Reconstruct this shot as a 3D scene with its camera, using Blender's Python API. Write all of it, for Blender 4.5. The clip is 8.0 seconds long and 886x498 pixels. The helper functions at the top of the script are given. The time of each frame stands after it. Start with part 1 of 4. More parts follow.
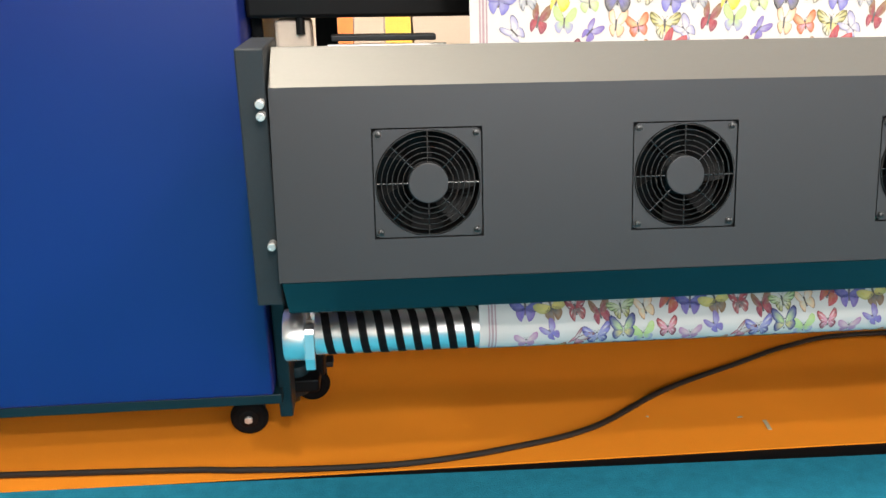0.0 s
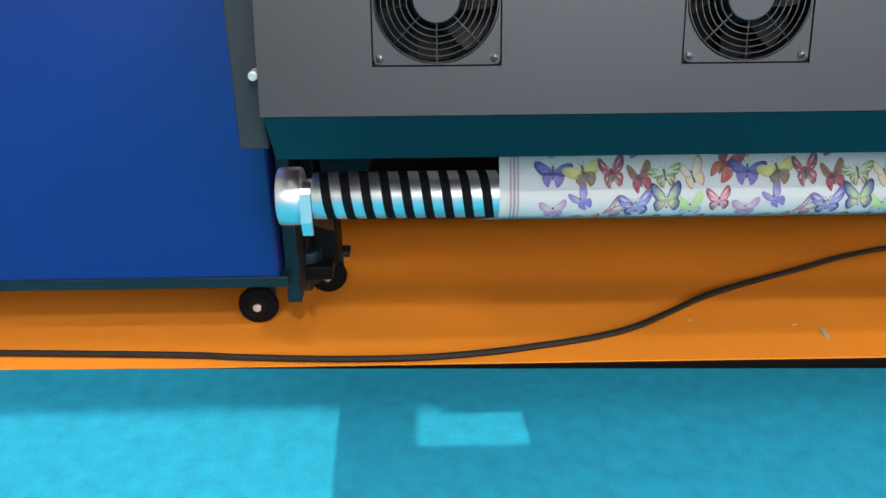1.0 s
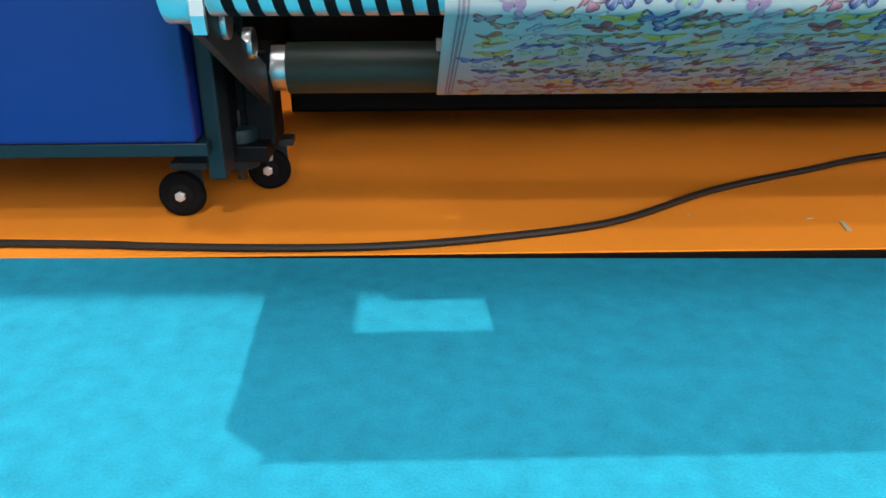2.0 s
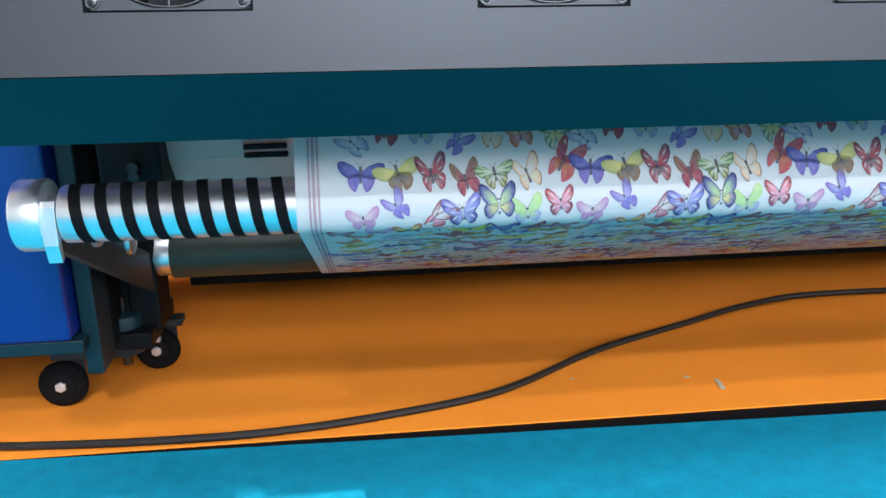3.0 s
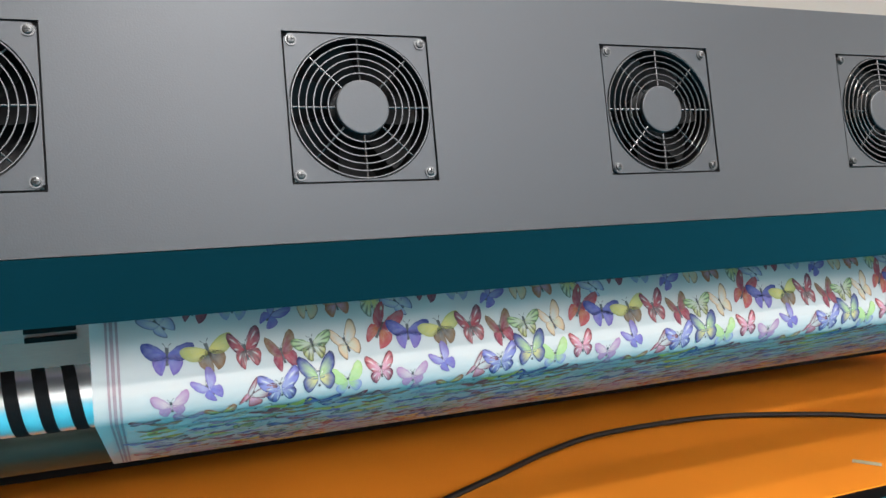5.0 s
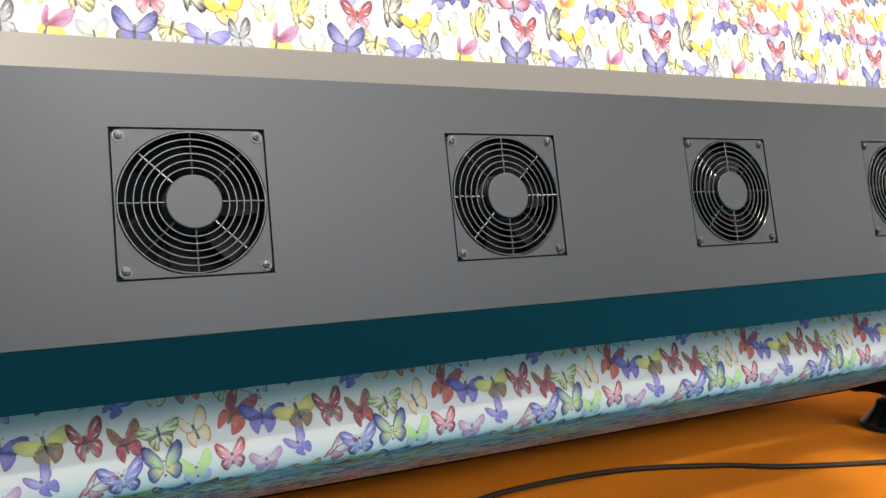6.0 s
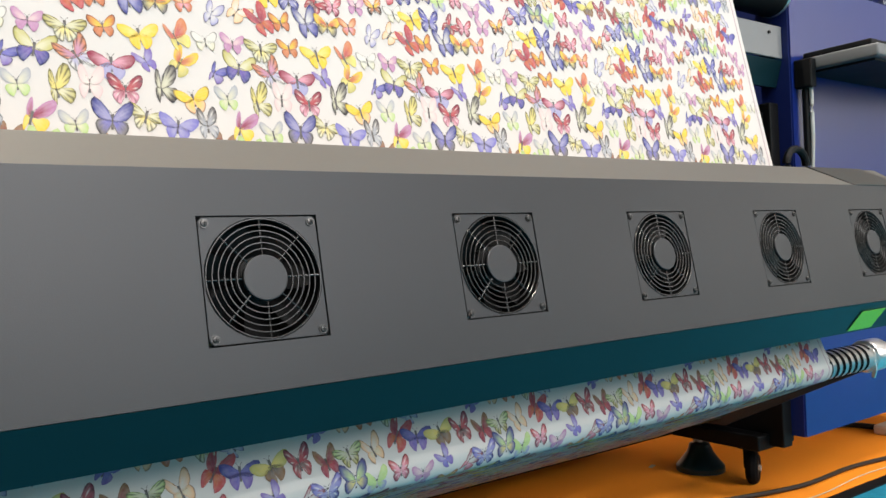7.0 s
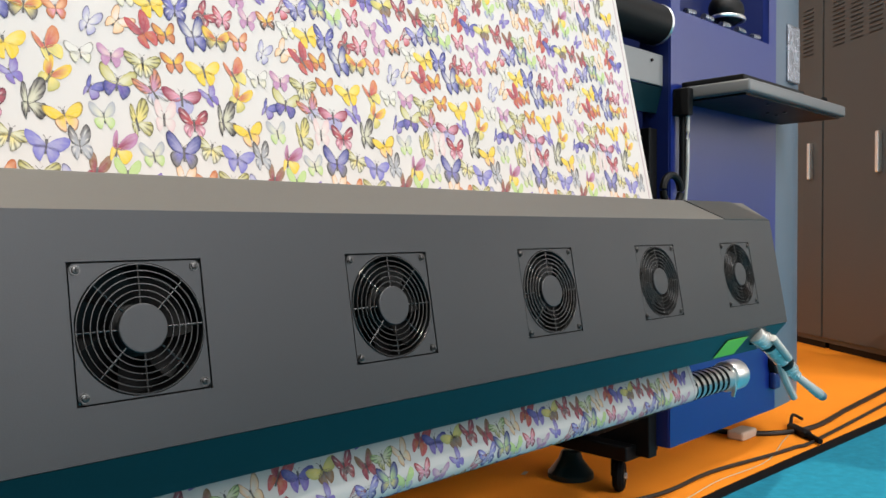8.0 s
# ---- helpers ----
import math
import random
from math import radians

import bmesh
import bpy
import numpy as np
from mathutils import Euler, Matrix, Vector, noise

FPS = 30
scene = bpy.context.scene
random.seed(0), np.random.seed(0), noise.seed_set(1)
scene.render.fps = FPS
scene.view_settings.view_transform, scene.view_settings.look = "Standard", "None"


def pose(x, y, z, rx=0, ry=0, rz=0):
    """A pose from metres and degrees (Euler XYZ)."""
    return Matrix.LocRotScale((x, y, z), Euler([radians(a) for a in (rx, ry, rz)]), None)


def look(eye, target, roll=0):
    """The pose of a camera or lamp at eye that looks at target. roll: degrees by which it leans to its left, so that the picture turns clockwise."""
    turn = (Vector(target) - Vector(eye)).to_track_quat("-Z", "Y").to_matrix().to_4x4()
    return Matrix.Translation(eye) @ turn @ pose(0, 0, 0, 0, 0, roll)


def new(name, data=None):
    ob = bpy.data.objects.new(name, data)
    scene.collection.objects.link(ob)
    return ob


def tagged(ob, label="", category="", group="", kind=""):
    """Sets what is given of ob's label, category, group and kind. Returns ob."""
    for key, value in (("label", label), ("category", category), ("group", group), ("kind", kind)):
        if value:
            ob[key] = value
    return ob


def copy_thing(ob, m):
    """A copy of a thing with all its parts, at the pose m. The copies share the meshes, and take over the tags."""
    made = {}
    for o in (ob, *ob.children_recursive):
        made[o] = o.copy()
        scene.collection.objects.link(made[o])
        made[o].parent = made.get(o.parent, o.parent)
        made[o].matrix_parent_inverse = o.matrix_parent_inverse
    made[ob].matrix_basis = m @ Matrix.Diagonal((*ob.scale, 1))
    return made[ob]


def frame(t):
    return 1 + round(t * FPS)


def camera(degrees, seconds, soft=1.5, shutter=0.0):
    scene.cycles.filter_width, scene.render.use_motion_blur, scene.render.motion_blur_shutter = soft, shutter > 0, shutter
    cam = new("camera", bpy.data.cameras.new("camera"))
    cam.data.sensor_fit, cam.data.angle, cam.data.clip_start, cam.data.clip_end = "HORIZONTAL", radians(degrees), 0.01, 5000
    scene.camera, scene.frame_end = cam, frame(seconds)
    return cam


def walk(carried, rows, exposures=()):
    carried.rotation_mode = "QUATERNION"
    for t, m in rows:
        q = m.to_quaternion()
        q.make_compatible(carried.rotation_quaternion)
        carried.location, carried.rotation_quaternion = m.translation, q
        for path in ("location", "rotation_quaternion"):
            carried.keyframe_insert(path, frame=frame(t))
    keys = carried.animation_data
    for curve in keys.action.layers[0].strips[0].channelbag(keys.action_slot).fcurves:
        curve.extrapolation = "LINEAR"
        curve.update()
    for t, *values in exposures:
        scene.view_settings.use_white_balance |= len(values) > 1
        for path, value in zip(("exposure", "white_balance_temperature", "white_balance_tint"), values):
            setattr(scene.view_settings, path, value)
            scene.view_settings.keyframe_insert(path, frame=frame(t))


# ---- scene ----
cam = camera(58.52, 8.0)
PATH = [
    (0.0, pose(-0.0566, -0.8456, 0.8644, 69.761, 0.425, -5.048)),
    (0.5, pose(-0.0280, -0.8381, 0.8447, 66.889, 0.368, -2.446)),
    (1.0, pose(-0.0109, -0.7585, 0.7284, 65.027, 0.299, -1.331)),
    (1.2, pose(-0.0250, -0.7048, 0.6196, 64.465, -0.059, -1.491)),
    (2.3, pose(0.0874, -0.6465, 0.4711, 65.756, 0.187, -1.746)),
    (2.5, pose(0.1038, -0.6552, 0.4857, 68.079, 0.345, -2.339)),
    (3.0, pose(0.1302, -0.6425, 0.5681, 73.225, 0.720, -6.708)),
    (3.5, pose(0.1370, -0.6450, 0.5688, 78.235, 1.006, -13.067)),
    (4.0, look((0.125, -0.631, 0.574), (0.742, 1.240, 0.230), -0.9)),
    (4.2, look((0.118, -0.626, 0.575), (0.775, 1.236, 0.255), -0.9)),
    (5.3, pose(0.1094, -0.6240, 0.5894, 84.928, 1.321, -22.701)),
    (5.5, pose(0.1353, -0.6336, 0.6000, 85.313, 1.223, -23.314)),
    (6.0, pose(0.1941, -0.6621, 0.6254, 86.594, 1.304, -25.904)),
    (6.5, pose(0.2345, -0.6786, 0.6508, 87.682, 1.396, -30.232)),
    (7.0, pose(0.2841, -0.7111, 0.6495, 90.039, 2.451, -35.677)),
    (7.5, pose(0.2989, -0.7109, 0.6879, 88.985, 1.217, -40.733)),
    (8.0, pose(0.2859, -0.6860, 0.7145, 88.725, 0.265, -44.418)),
]
EXPOSURES = [(0, 0.05, 6700, 10), (0.5, 0.08, 6500, 10), (1.0, 0.2, 6150, 10), (2.5, 0.2, 6050, 10), (3.0, 0.5, 5600, 10), (4.2, 0.58, 5700, 10), (5.5, 0.34, 6600, 10),
    (6.5, -0.10, 6600, 10), (7.0, -0.28, 6600, 10), (8.0, -0.42, 6500, 10)]
walk(cam, PATH, EXPOSURES)

# ---- light: a closed exhibition hall with overhead lamps and added fills ----
w = bpy.data.worlds.new("hall_air")
scene.world = w
w.use_nodes = True
w.node_tree.nodes["Background"].inputs[0].default_value = (0.9, 0.95, 1.0, 1)
w.node_tree.nodes["Background"].inputs[1].default_value = 0.03


def overhead_light(x, y, z, watts, size, colour, target):
    d = bpy.data.lights.new("overhead_light", "AREA")
    d.shape, d.size, d.energy, d.color = "DISK", size, watts, colour
    ob = new("overhead_light", d)
    ob.matrix_world = look((x, y, z), target)
    return ob


overhead_light(-0.91, 0.66, 6.1, 450, 0.09, (1.0, 0.93, 0.80), (0.3, 0.3, 0))
overhead_light(1.0, -6.4, 5.75, 265, 0.25, (1.0, 0.97, 0.92), (0.6, 0.0, 0.3))
overhead_light(1.0, -5.0, 6.2, 150, 0.25, (1.0, 0.95, 0.88), (0.6, 0.0, 0.0))
# soft fill added to brighten the floor in front
overhead_light(0.6, -1.6, 6.2, 190, 3.0, (1.0, 0.96, 0.92), (0.6, -1.0, 0))
# wide fill added for the sheen on the housing's top panel
overhead_light(0.9, 2.7, 6.2, 230, 4.0, (1.0, 0.91, 0.78), (0.9, 0.6, 0))
# fill added for the right cabinet and the lockers
overhead_light(4.6, -2.6, 6.1, 340, 1.4, (1.0, 0.96, 0.92), (3.6, 0.6, 0.5))
# broad light from across the aisle; the bright stand there is assumed, out of view
d = bpy.data.lights.new("aisle_fill_light", "AREA")
d.shape, d.size, d.size_y, d.energy, d.color = "RECTANGLE", 7.0, 2.2, 345, (0.98, 0.98, 1.0)
new("aisle_fill_light", d).matrix_world = look((1.7, -6.5, 3.6), (1.0, 0.0, 0.6))
# second fill, added to brighten the right cabinet and the lower fabric
d = bpy.data.lights.new("aisle_fill_light", "AREA")
d.shape, d.size, d.size_y, d.energy, d.color = "RECTANGLE", 3.0, 2.2, 100, (1.0, 0.95, 0.90)
new("aisle_fill_light", d).matrix_world = look((7.2, -4.6, 2.3), (1.2, 0.2, 0.5))

# ---- materials ----


def mat(name, base, rough=0.5, metal=0.0, vary=0.12, scale=6.0, fine=180.0, bump=0.0, coat=0.0, spec=0.5, aniso=None):
    """A painted, metal or cloth surface: base colour with stains and grain at two scales, gloss that varies and fine relief."""
    m = bpy.data.materials.new(name)
    m.use_nodes = True
    nt = m.node_tree
    b = nt.nodes["Principled BSDF"]
    co = nt.nodes.new("ShaderNodeTexCoord")
    src = co.outputs["Object"]
    if aniso:
        mp = nt.nodes.new("ShaderNodeMapping")
        mp.inputs["Scale"].default_value = aniso
        nt.links.new(src, mp.inputs["Vector"])
        src = mp.outputs["Vector"]
    big = nt.nodes.new("ShaderNodeTexNoise")
    big.inputs["Scale"].default_value, big.inputs["Detail"].default_value = scale, 4
    small = nt.nodes.new("ShaderNodeTexNoise")
    small.inputs["Scale"].default_value, small.inputs["Detail"].default_value = fine, 3
    for n in (big, small):
        nt.links.new(src, n.inputs["Vector"])
    add = nt.nodes.new("ShaderNodeMath")
    add.operation = "MULTIPLY_ADD"
    add.inputs[1].default_value = 0.6
    nt.links.new(big.outputs["Fac"], add.inputs[0])
    half = nt.nodes.new("ShaderNodeMath")
    half.operation = "MULTIPLY"
    half.inputs[1].default_value = 0.4
    nt.links.new(small.outputs["Fac"], half.inputs[0])
    nt.links.new(half.outputs[0], add.inputs[2])
    ramp = nt.nodes.new("ShaderNodeMapRange")
    ramp.inputs["From Min"].default_value, ramp.inputs["From Max"].default_value = 0.3, 0.7
    ramp.inputs["To Min"].default_value, ramp.inputs["To Max"].default_value = 1 - vary, 1 + vary
    nt.links.new(add.outputs[0], ramp.inputs["Value"])
    mul = nt.nodes.new("ShaderNodeVectorMath")
    mul.operation = "SCALE"
    mul.inputs[0].default_value = base
    nt.links.new(ramp.outputs[0], mul.inputs["Scale"])
    nt.links.new(mul.outputs[0], b.inputs["Base Color"])
    rr = nt.nodes.new("ShaderNodeMapRange")
    rr.inputs["To Min"].default_value, rr.inputs["To Max"].default_value = max(rough - 0.07, 0.03), min(rough + 0.09, 1)
    nt.links.new(big.outputs["Fac"], rr.inputs["Value"])
    nt.links.new(rr.outputs[0], b.inputs["Roughness"])
    b.inputs["Metallic"].default_value = metal
    b.inputs["Coat Weight"].default_value = coat
    b.inputs["Specular IOR Level"].default_value = spec
    if bump:
        bp = nt.nodes.new("ShaderNodeBump")
        bp.inputs["Strength"].default_value, bp.inputs["Distance"].default_value = bump, 0.002
        nt.links.new(small.outputs["Fac"], bp.inputs["Height"])
        nt.links.new(bp.outputs[0], b.inputs["Normal"])
    return m


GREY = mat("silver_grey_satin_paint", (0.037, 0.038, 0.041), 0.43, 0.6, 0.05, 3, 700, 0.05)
# brighter copy of the housing grey: the top panel's sheen is in the colour
GREY_LIT = mat("grey_satin_lit", (0.12, 0.115, 0.105), 0.5, 0.5, 0.06, 4, 500, 0.05, aniso=(0.2, 2, 2))
GREY_DARK = mat("charcoal_paint", (0.020, 0.023, 0.026), 0.5, 0.0, 0.12, 5, 300, 0.04, spec=0.35)
END_GREY = mat("mid_grey_satin", (0.060, 0.060, 0.058), 0.42, 0.5, 0.08, 6, 400, 0.05)
ARM = mat("taupe_steel_paint", (0.05, 0.042, 0.038), 0.45, 0.3, 0.12, 8, 300, 0.05)
TEAL = mat("dark_teal_gloss_paint", (0.0012, 0.014, 0.019), 0.34, 0.0, 0.07, 3, 400, 0.02, spec=0.4)
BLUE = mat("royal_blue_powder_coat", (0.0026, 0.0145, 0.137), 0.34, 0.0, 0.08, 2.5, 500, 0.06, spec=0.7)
BLUE_DARK = mat("darker_blue", (0.004, 0.012, 0.09), 0.4, 0.0, 0.1, 4, 300, 0.03)
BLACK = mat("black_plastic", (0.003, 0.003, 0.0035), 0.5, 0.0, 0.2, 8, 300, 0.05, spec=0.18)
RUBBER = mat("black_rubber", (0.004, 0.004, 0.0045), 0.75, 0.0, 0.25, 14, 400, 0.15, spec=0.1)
CHROME = mat("brushed_chrome", (0.88, 0.87, 0.86), 0.33, 1.0, 0.04, 20, 300, 0.03, aniso=(8, 1, 1))
STEEL = mat("steel_wire", (0.055, 0.055, 0.056), 0.26, 1.0, 0.08, 30, 500)
ZINC = mat("zinc_screw", (0.07, 0.07, 0.07), 0.3, 1.0, 0.2, 120, 900, 0.1)
WHITE_CLOTH = mat("white_polyester_cloth", (0.52, 0.494, 0.475), 0.85, 0.0, 0.03, 5, 1500, 0.12, spec=0.2)
SELVEDGE = mat("mauve_print_line", (0.34, 0.24, 0.26), 0.8, 0.0, 0.15, 30, 600, spec=0.2)
ORANGE = mat("orange_needle_felt", (0.80, 0.245, 0.018), 0.95, 0.0, 0.1, 3, 420, 0.5, spec=0.1)
CARPET = mat("turquoise_needle_felt", (0.015, 0.185, 0.272), 0.95, 0.0, 0.22, 34, 300, 0.7, spec=0.1)
GREEN_TUBE = mat("dark_green_paper_tube", (0.034, 0.046, 0.030), 0.45, 0.0, 0.25, 5, 120, 0.1, aniso=(0.3, 1, 1))
PLATE = mat("bare_aluminium_plate", (0.55, 0.36, 0.30), 0.5, 0.0, 0.1, 4, 300, 0.05, aniso=(0.2, 2, 2))
CABLE = mat("black_cable_sheath", (0.014, 0.010, 0.008), 0.5, 0.0, 0.25, 20, 300, 0.1, spec=0.3)
LOCKER = mat("grey_brown_locker_paint", (0.070, 0.076, 0.080), 0.36, 0.3, 0.06, 2, 300, 0.03)
COVER_GREY = mat("pale_grey_sheet_paint", (0.15, 0.155, 0.16), 0.4, 0.0, 0.05, 8, 300, 0.02)
SHELF_TOP = mat("light_grey_laminate", (0.10, 0.103, 0.108), 0.35, 0.0, 0.05, 8, 300, 0.02)
GREEN_TAPE = mat("lime_green_tape", (0.16, 0.55, 0.05), 0.5, 0.0, 0.06, 40, 300)
CLEAR = mat("milky_plastic_hose", (0.42, 0.42, 0.40), 0.2, 0.0, 0.08, 40, 300)
HALL = mat("hall_wall_paint", (0.55, 0.53, 0.50), 0.8, 0.0, 0.06, 0.6, 30)
HALL_TOP = mat("hall_ceiling_paint", (0.5, 0.5, 0.5), 0.85, 0.0, 0.06, 0.6, 30)
SCRAP = mat("pale_paper_scrap", (0.42, 0.36, 0.24), 0.8, 0.0, 0.1, 60, 600)
BOX_ORANGE = mat("orange_card", (0.75, 0.2, 0.02), 0.6, 0.0, 0.1, 5, 200)
BOX_YELLOW = mat("yellow_card", (0.8, 0.5, 0.05), 0.6, 0.0, 0.1, 5, 200)
BEIGE = mat("beige_panel", (0.5, 0.40, 0.32), 0.6, 0.0, 0.06, 3, 200)
COLUMN = mat("blue_grey_column_paint", (0.085, 0.115, 0.15), 0.35, 0.0, 0.06, 3, 300, 0.03)
TEAL_DEEP = mat("blackish_teal_paint", (0.003, 0.016, 0.022), 0.45, 0.0, 0.15, 5, 300, 0.04, spec=0.35)
POLISHED = mat("polished_steel", (0.60, 0.57, 0.54), 0.25, 0.45, 0.2, 60, 300, 0.2)
FOIL = mat("crumpled_clear_film", (0.34, 0.36, 0.42), 0.25, 0.9, 0.2, 25, 90, 0.8)

# ---- mesh helpers ----


def mesh_of(name, bm, material, smooth=False):
    bmesh.ops.recalc_face_normals(bm, faces=bm.faces)
    me = bpy.data.meshes.new(name)
    bm.to_mesh(me)
    bm.free()
    if smooth:
        for poly in me.polygons:
            poly.use_smooth = True
        me.set_sharp_from_angle(angle=radians(35))
    if material:
        me.materials.append(material)
    return me


def part(name, bm, material, parent, label="", smooth=False, m=None):
    ob = new(name, mesh_of(name, bm, material, smooth))
    ob.parent = parent
    if m is not None:
        ob.matrix_basis = m
    if label:
        tagged(ob, label=label)
    return ob


def thing(name, m, label, category, group="", kind=""):
    ob = new(name)
    ob.matrix_basis = m
    return tagged(ob, label, category, group, kind)


def box(a, b, bevel=0.0, seg=2, bm=None):
    own = bm is None
    bm = bm or bmesh.new()
    made = bmesh.ops.create_cube(bm, size=1)["verts"]
    for v in made:
        v.co = Vector([(a[k] + b[k]) / 2 + v.co[k] * (b[k] - a[k]) for k in range(3)])
    if bevel:
        edges = list({e for v in made for e in v.link_edges})
        bmesh.ops.bevel(bm, geom=edges, offset=bevel, segments=seg, affect="EDGES", profile=0.5)
    return bm


def rod(p, q, r, n=24, bm=None, r2=None, bevel=0.0):
    bm = bm or bmesh.new()
    p, q = Vector(p), Vector(q)
    d = q - p
    m = Matrix.Translation((p + q) / 2) @ d.to_track_quat("Z", "Y").to_matrix().to_4x4()
    made = bmesh.ops.create_cone(bm, cap_ends=True, segments=n, radius1=r, radius2=r if r2 is None else r2, depth=d.length, matrix=m)["verts"]
    if bevel:
        caps = [e for e in {e for v in made for e in v.link_edges} if any(len(f.verts) > 4 for f in e.link_faces)]
        bmesh.ops.bevel(bm, geom=caps, offset=bevel, segments=2, affect="EDGES", profile=0.5)
    return bm


def ring(r, wire, n=48, k=8, bm=None):
    """A wire ring in the local xz plane."""
    bm = bm or bmesh.new()
    rows = []
    for i in range(n):
        a = 2 * math.pi * i / n
        row = []
        for j in range(k):
            b = 2 * math.pi * j / k
            rr = r + wire * math.cos(b)
            row.append(bm.verts.new((rr * math.cos(a), wire * math.sin(b), rr * math.sin(a))))
        rows.append(row)
    for i in range(n):
        for j in range(k):
            bm.faces.new((rows[i][j], rows[(i + 1) % n][j], rows[(i + 1) % n][(j + 1) % k], rows[i][(j + 1) % k]))
    return bm


def extrude_x(profile, x0, x1, bm=None):
    """A solid from a closed (y, z) outline, between two x."""
    bm = bm or bmesh.new()
    a = [bm.verts.new((x0, y, z)) for y, z in profile]
    b = [bm.verts.new((x1, y, z)) for y, z in profile]
    n = len(profile)
    bm.faces.new(a)
    bm.faces.new(b[::-1])
    for i in range(n):
        bm.faces.new((a[i], b[i], b[(i + 1) % n], a[(i + 1) % n]))
    return bm


def smooth_line(points, step=0.02):
    """Points along a Catmull-Rom line through the given ones."""
    p = [Vector(q) for q in points]
    p = [p[0] * 2 - p[1]] + p + [p[-1] * 2 - p[-2]]
    out = []
    for i in range(1, len(p) - 2):
        n = max(2, int((p[i + 1] - p[i]).length / step))
        for k in range(n):
            t = k / n
            out.append(0.5 * (2 * p[i] + (p[i + 1] - p[i - 1]) * t + (2 * p[i - 1] - 5 * p[i] + 4 * p[i + 1] - p[i + 2]) * t * t + (3 * p[i] - p[i - 1] - 3 * p[i + 1] + p[i + 2]) * t ** 3))
    out.append(p[-2])
    return out


def hose(points, r, n=10, bm=None):
    bm = bm or bmesh.new()
    rows = []
    for i, q in enumerate(points):
        d = (points[min(i + 1, len(points) - 1)] - points[max(i - 1, 0)]).normalized()
        side = d.cross(Vector((0, 0, 1)))
        side = side.normalized() if side.length > 1e-3 else Vector((1, 0, 0))
        up = side.cross(d)
        rows.append([bm.verts.new(q + side * (r * math.cos(2 * math.pi * j / n)) + up * (r * math.sin(2 * math.pi * j / n))) for j in range(n)])
    for a, b in zip(rows, rows[1:]):
        for j in range(n):
            bm.faces.new((a[j], a[(j + 1) % n], b[(j + 1) % n], b[j]))
    bm.faces.new(rows[0][::-1])
    bm.faces.new(rows[-1])
    return bm


# ---- the hall and the floor ----
FLOOR_EDGE = ((-6.0, 0.43), (-0.5, 0.354), (0.8, 0.315), (2.36, 0.290), (3.46, 0.240), (9.0, 0.02))
BAND_EDGE = ((-6.0, 0.432), (-0.5, 0.357), (0.8, 0.353), (2.36, 0.335), (3.46, 0.292), (9.0, 0.08))


def strip_between(low, high, z):
    bm = bmesh.new()
    a = [bm.verts.new((x, y, z)) for x, y in low]
    b = [bm.verts.new((x, y, z)) for x, y in high]
    for i in range(len(a) - 1):
        bm.faces.new((a[i], a[i + 1], b[i + 1], b[i]))
    made = bmesh.ops.extrude_face_region(bm, geom=bm.faces[:])["geom"]
    for v in made:
        if isinstance(v, bmesh.types.BMVert):
            v.co.z -= 0.02
    return bm


def flat_structure(name, bm, material, label, category):
    return tagged(new(name, mesh_of(name, bm, material)), label, category, kind="structure")


flat_structure("floor", strip_between(BAND_EDGE, [(x, 8.0) for x, _ in BAND_EDGE], 0.0), ORANGE, "orange needle felt exhibition carpet under the machine", "carpet")
flat_structure("floor_aisle", strip_between([(x, -7.0) for x, _ in FLOOR_EDGE], FLOOR_EDGE, 0.0), CARPET, "turquoise needle felt exhibition carpet in the aisle", "carpet")
flat_structure("trim", strip_between(FLOOR_EDGE, BAND_EDGE, -0.003), RUBBER, "black joint strip between orange and turquoise carpet", "floor trim")
flat_structure("wall_north", box((-6, 8, -0.1), (9, 8.2, 6.3)), HALL, "plain warm grey exhibition hall wall", "wall")
flat_structure("wall_south", box((-6, -7.2, -0.1), (9, -7, 6.3)), HALL, "plain warm grey exhibition hall wall", "wall")
flat_structure("wall_west", box((-6.2, -7, -0.1), (-6, 8, 6.3)), HALL, "plain warm grey exhibition hall wall", "wall")
flat_structure("wall_east", box((9, -7, -0.1), (9.2, 8, 6.3)), HALL, "plain warm grey exhibition hall wall", "wall")
flat_structure("ceiling", box((-6.2, -7.2, 6.3), (9.2, 8.2, 6.5)), HALL_TOP, "plain grey exhibition hall ceiling", "ceiling")

# ---- dryer housing with its seven fans ----
TILT, FAN_Z, FAN_STEP = radians(10.31), 0.6300, 0.2926
FACE_LOW, FACE_TOP = 0.1068, 0.1068
BOX_X0, BOX_X1 = -0.169, 1.934
FACE = Matrix.Translation((0, 0, FAN_Z)) @ Matrix.Rotation(-TILT, 4, "X")


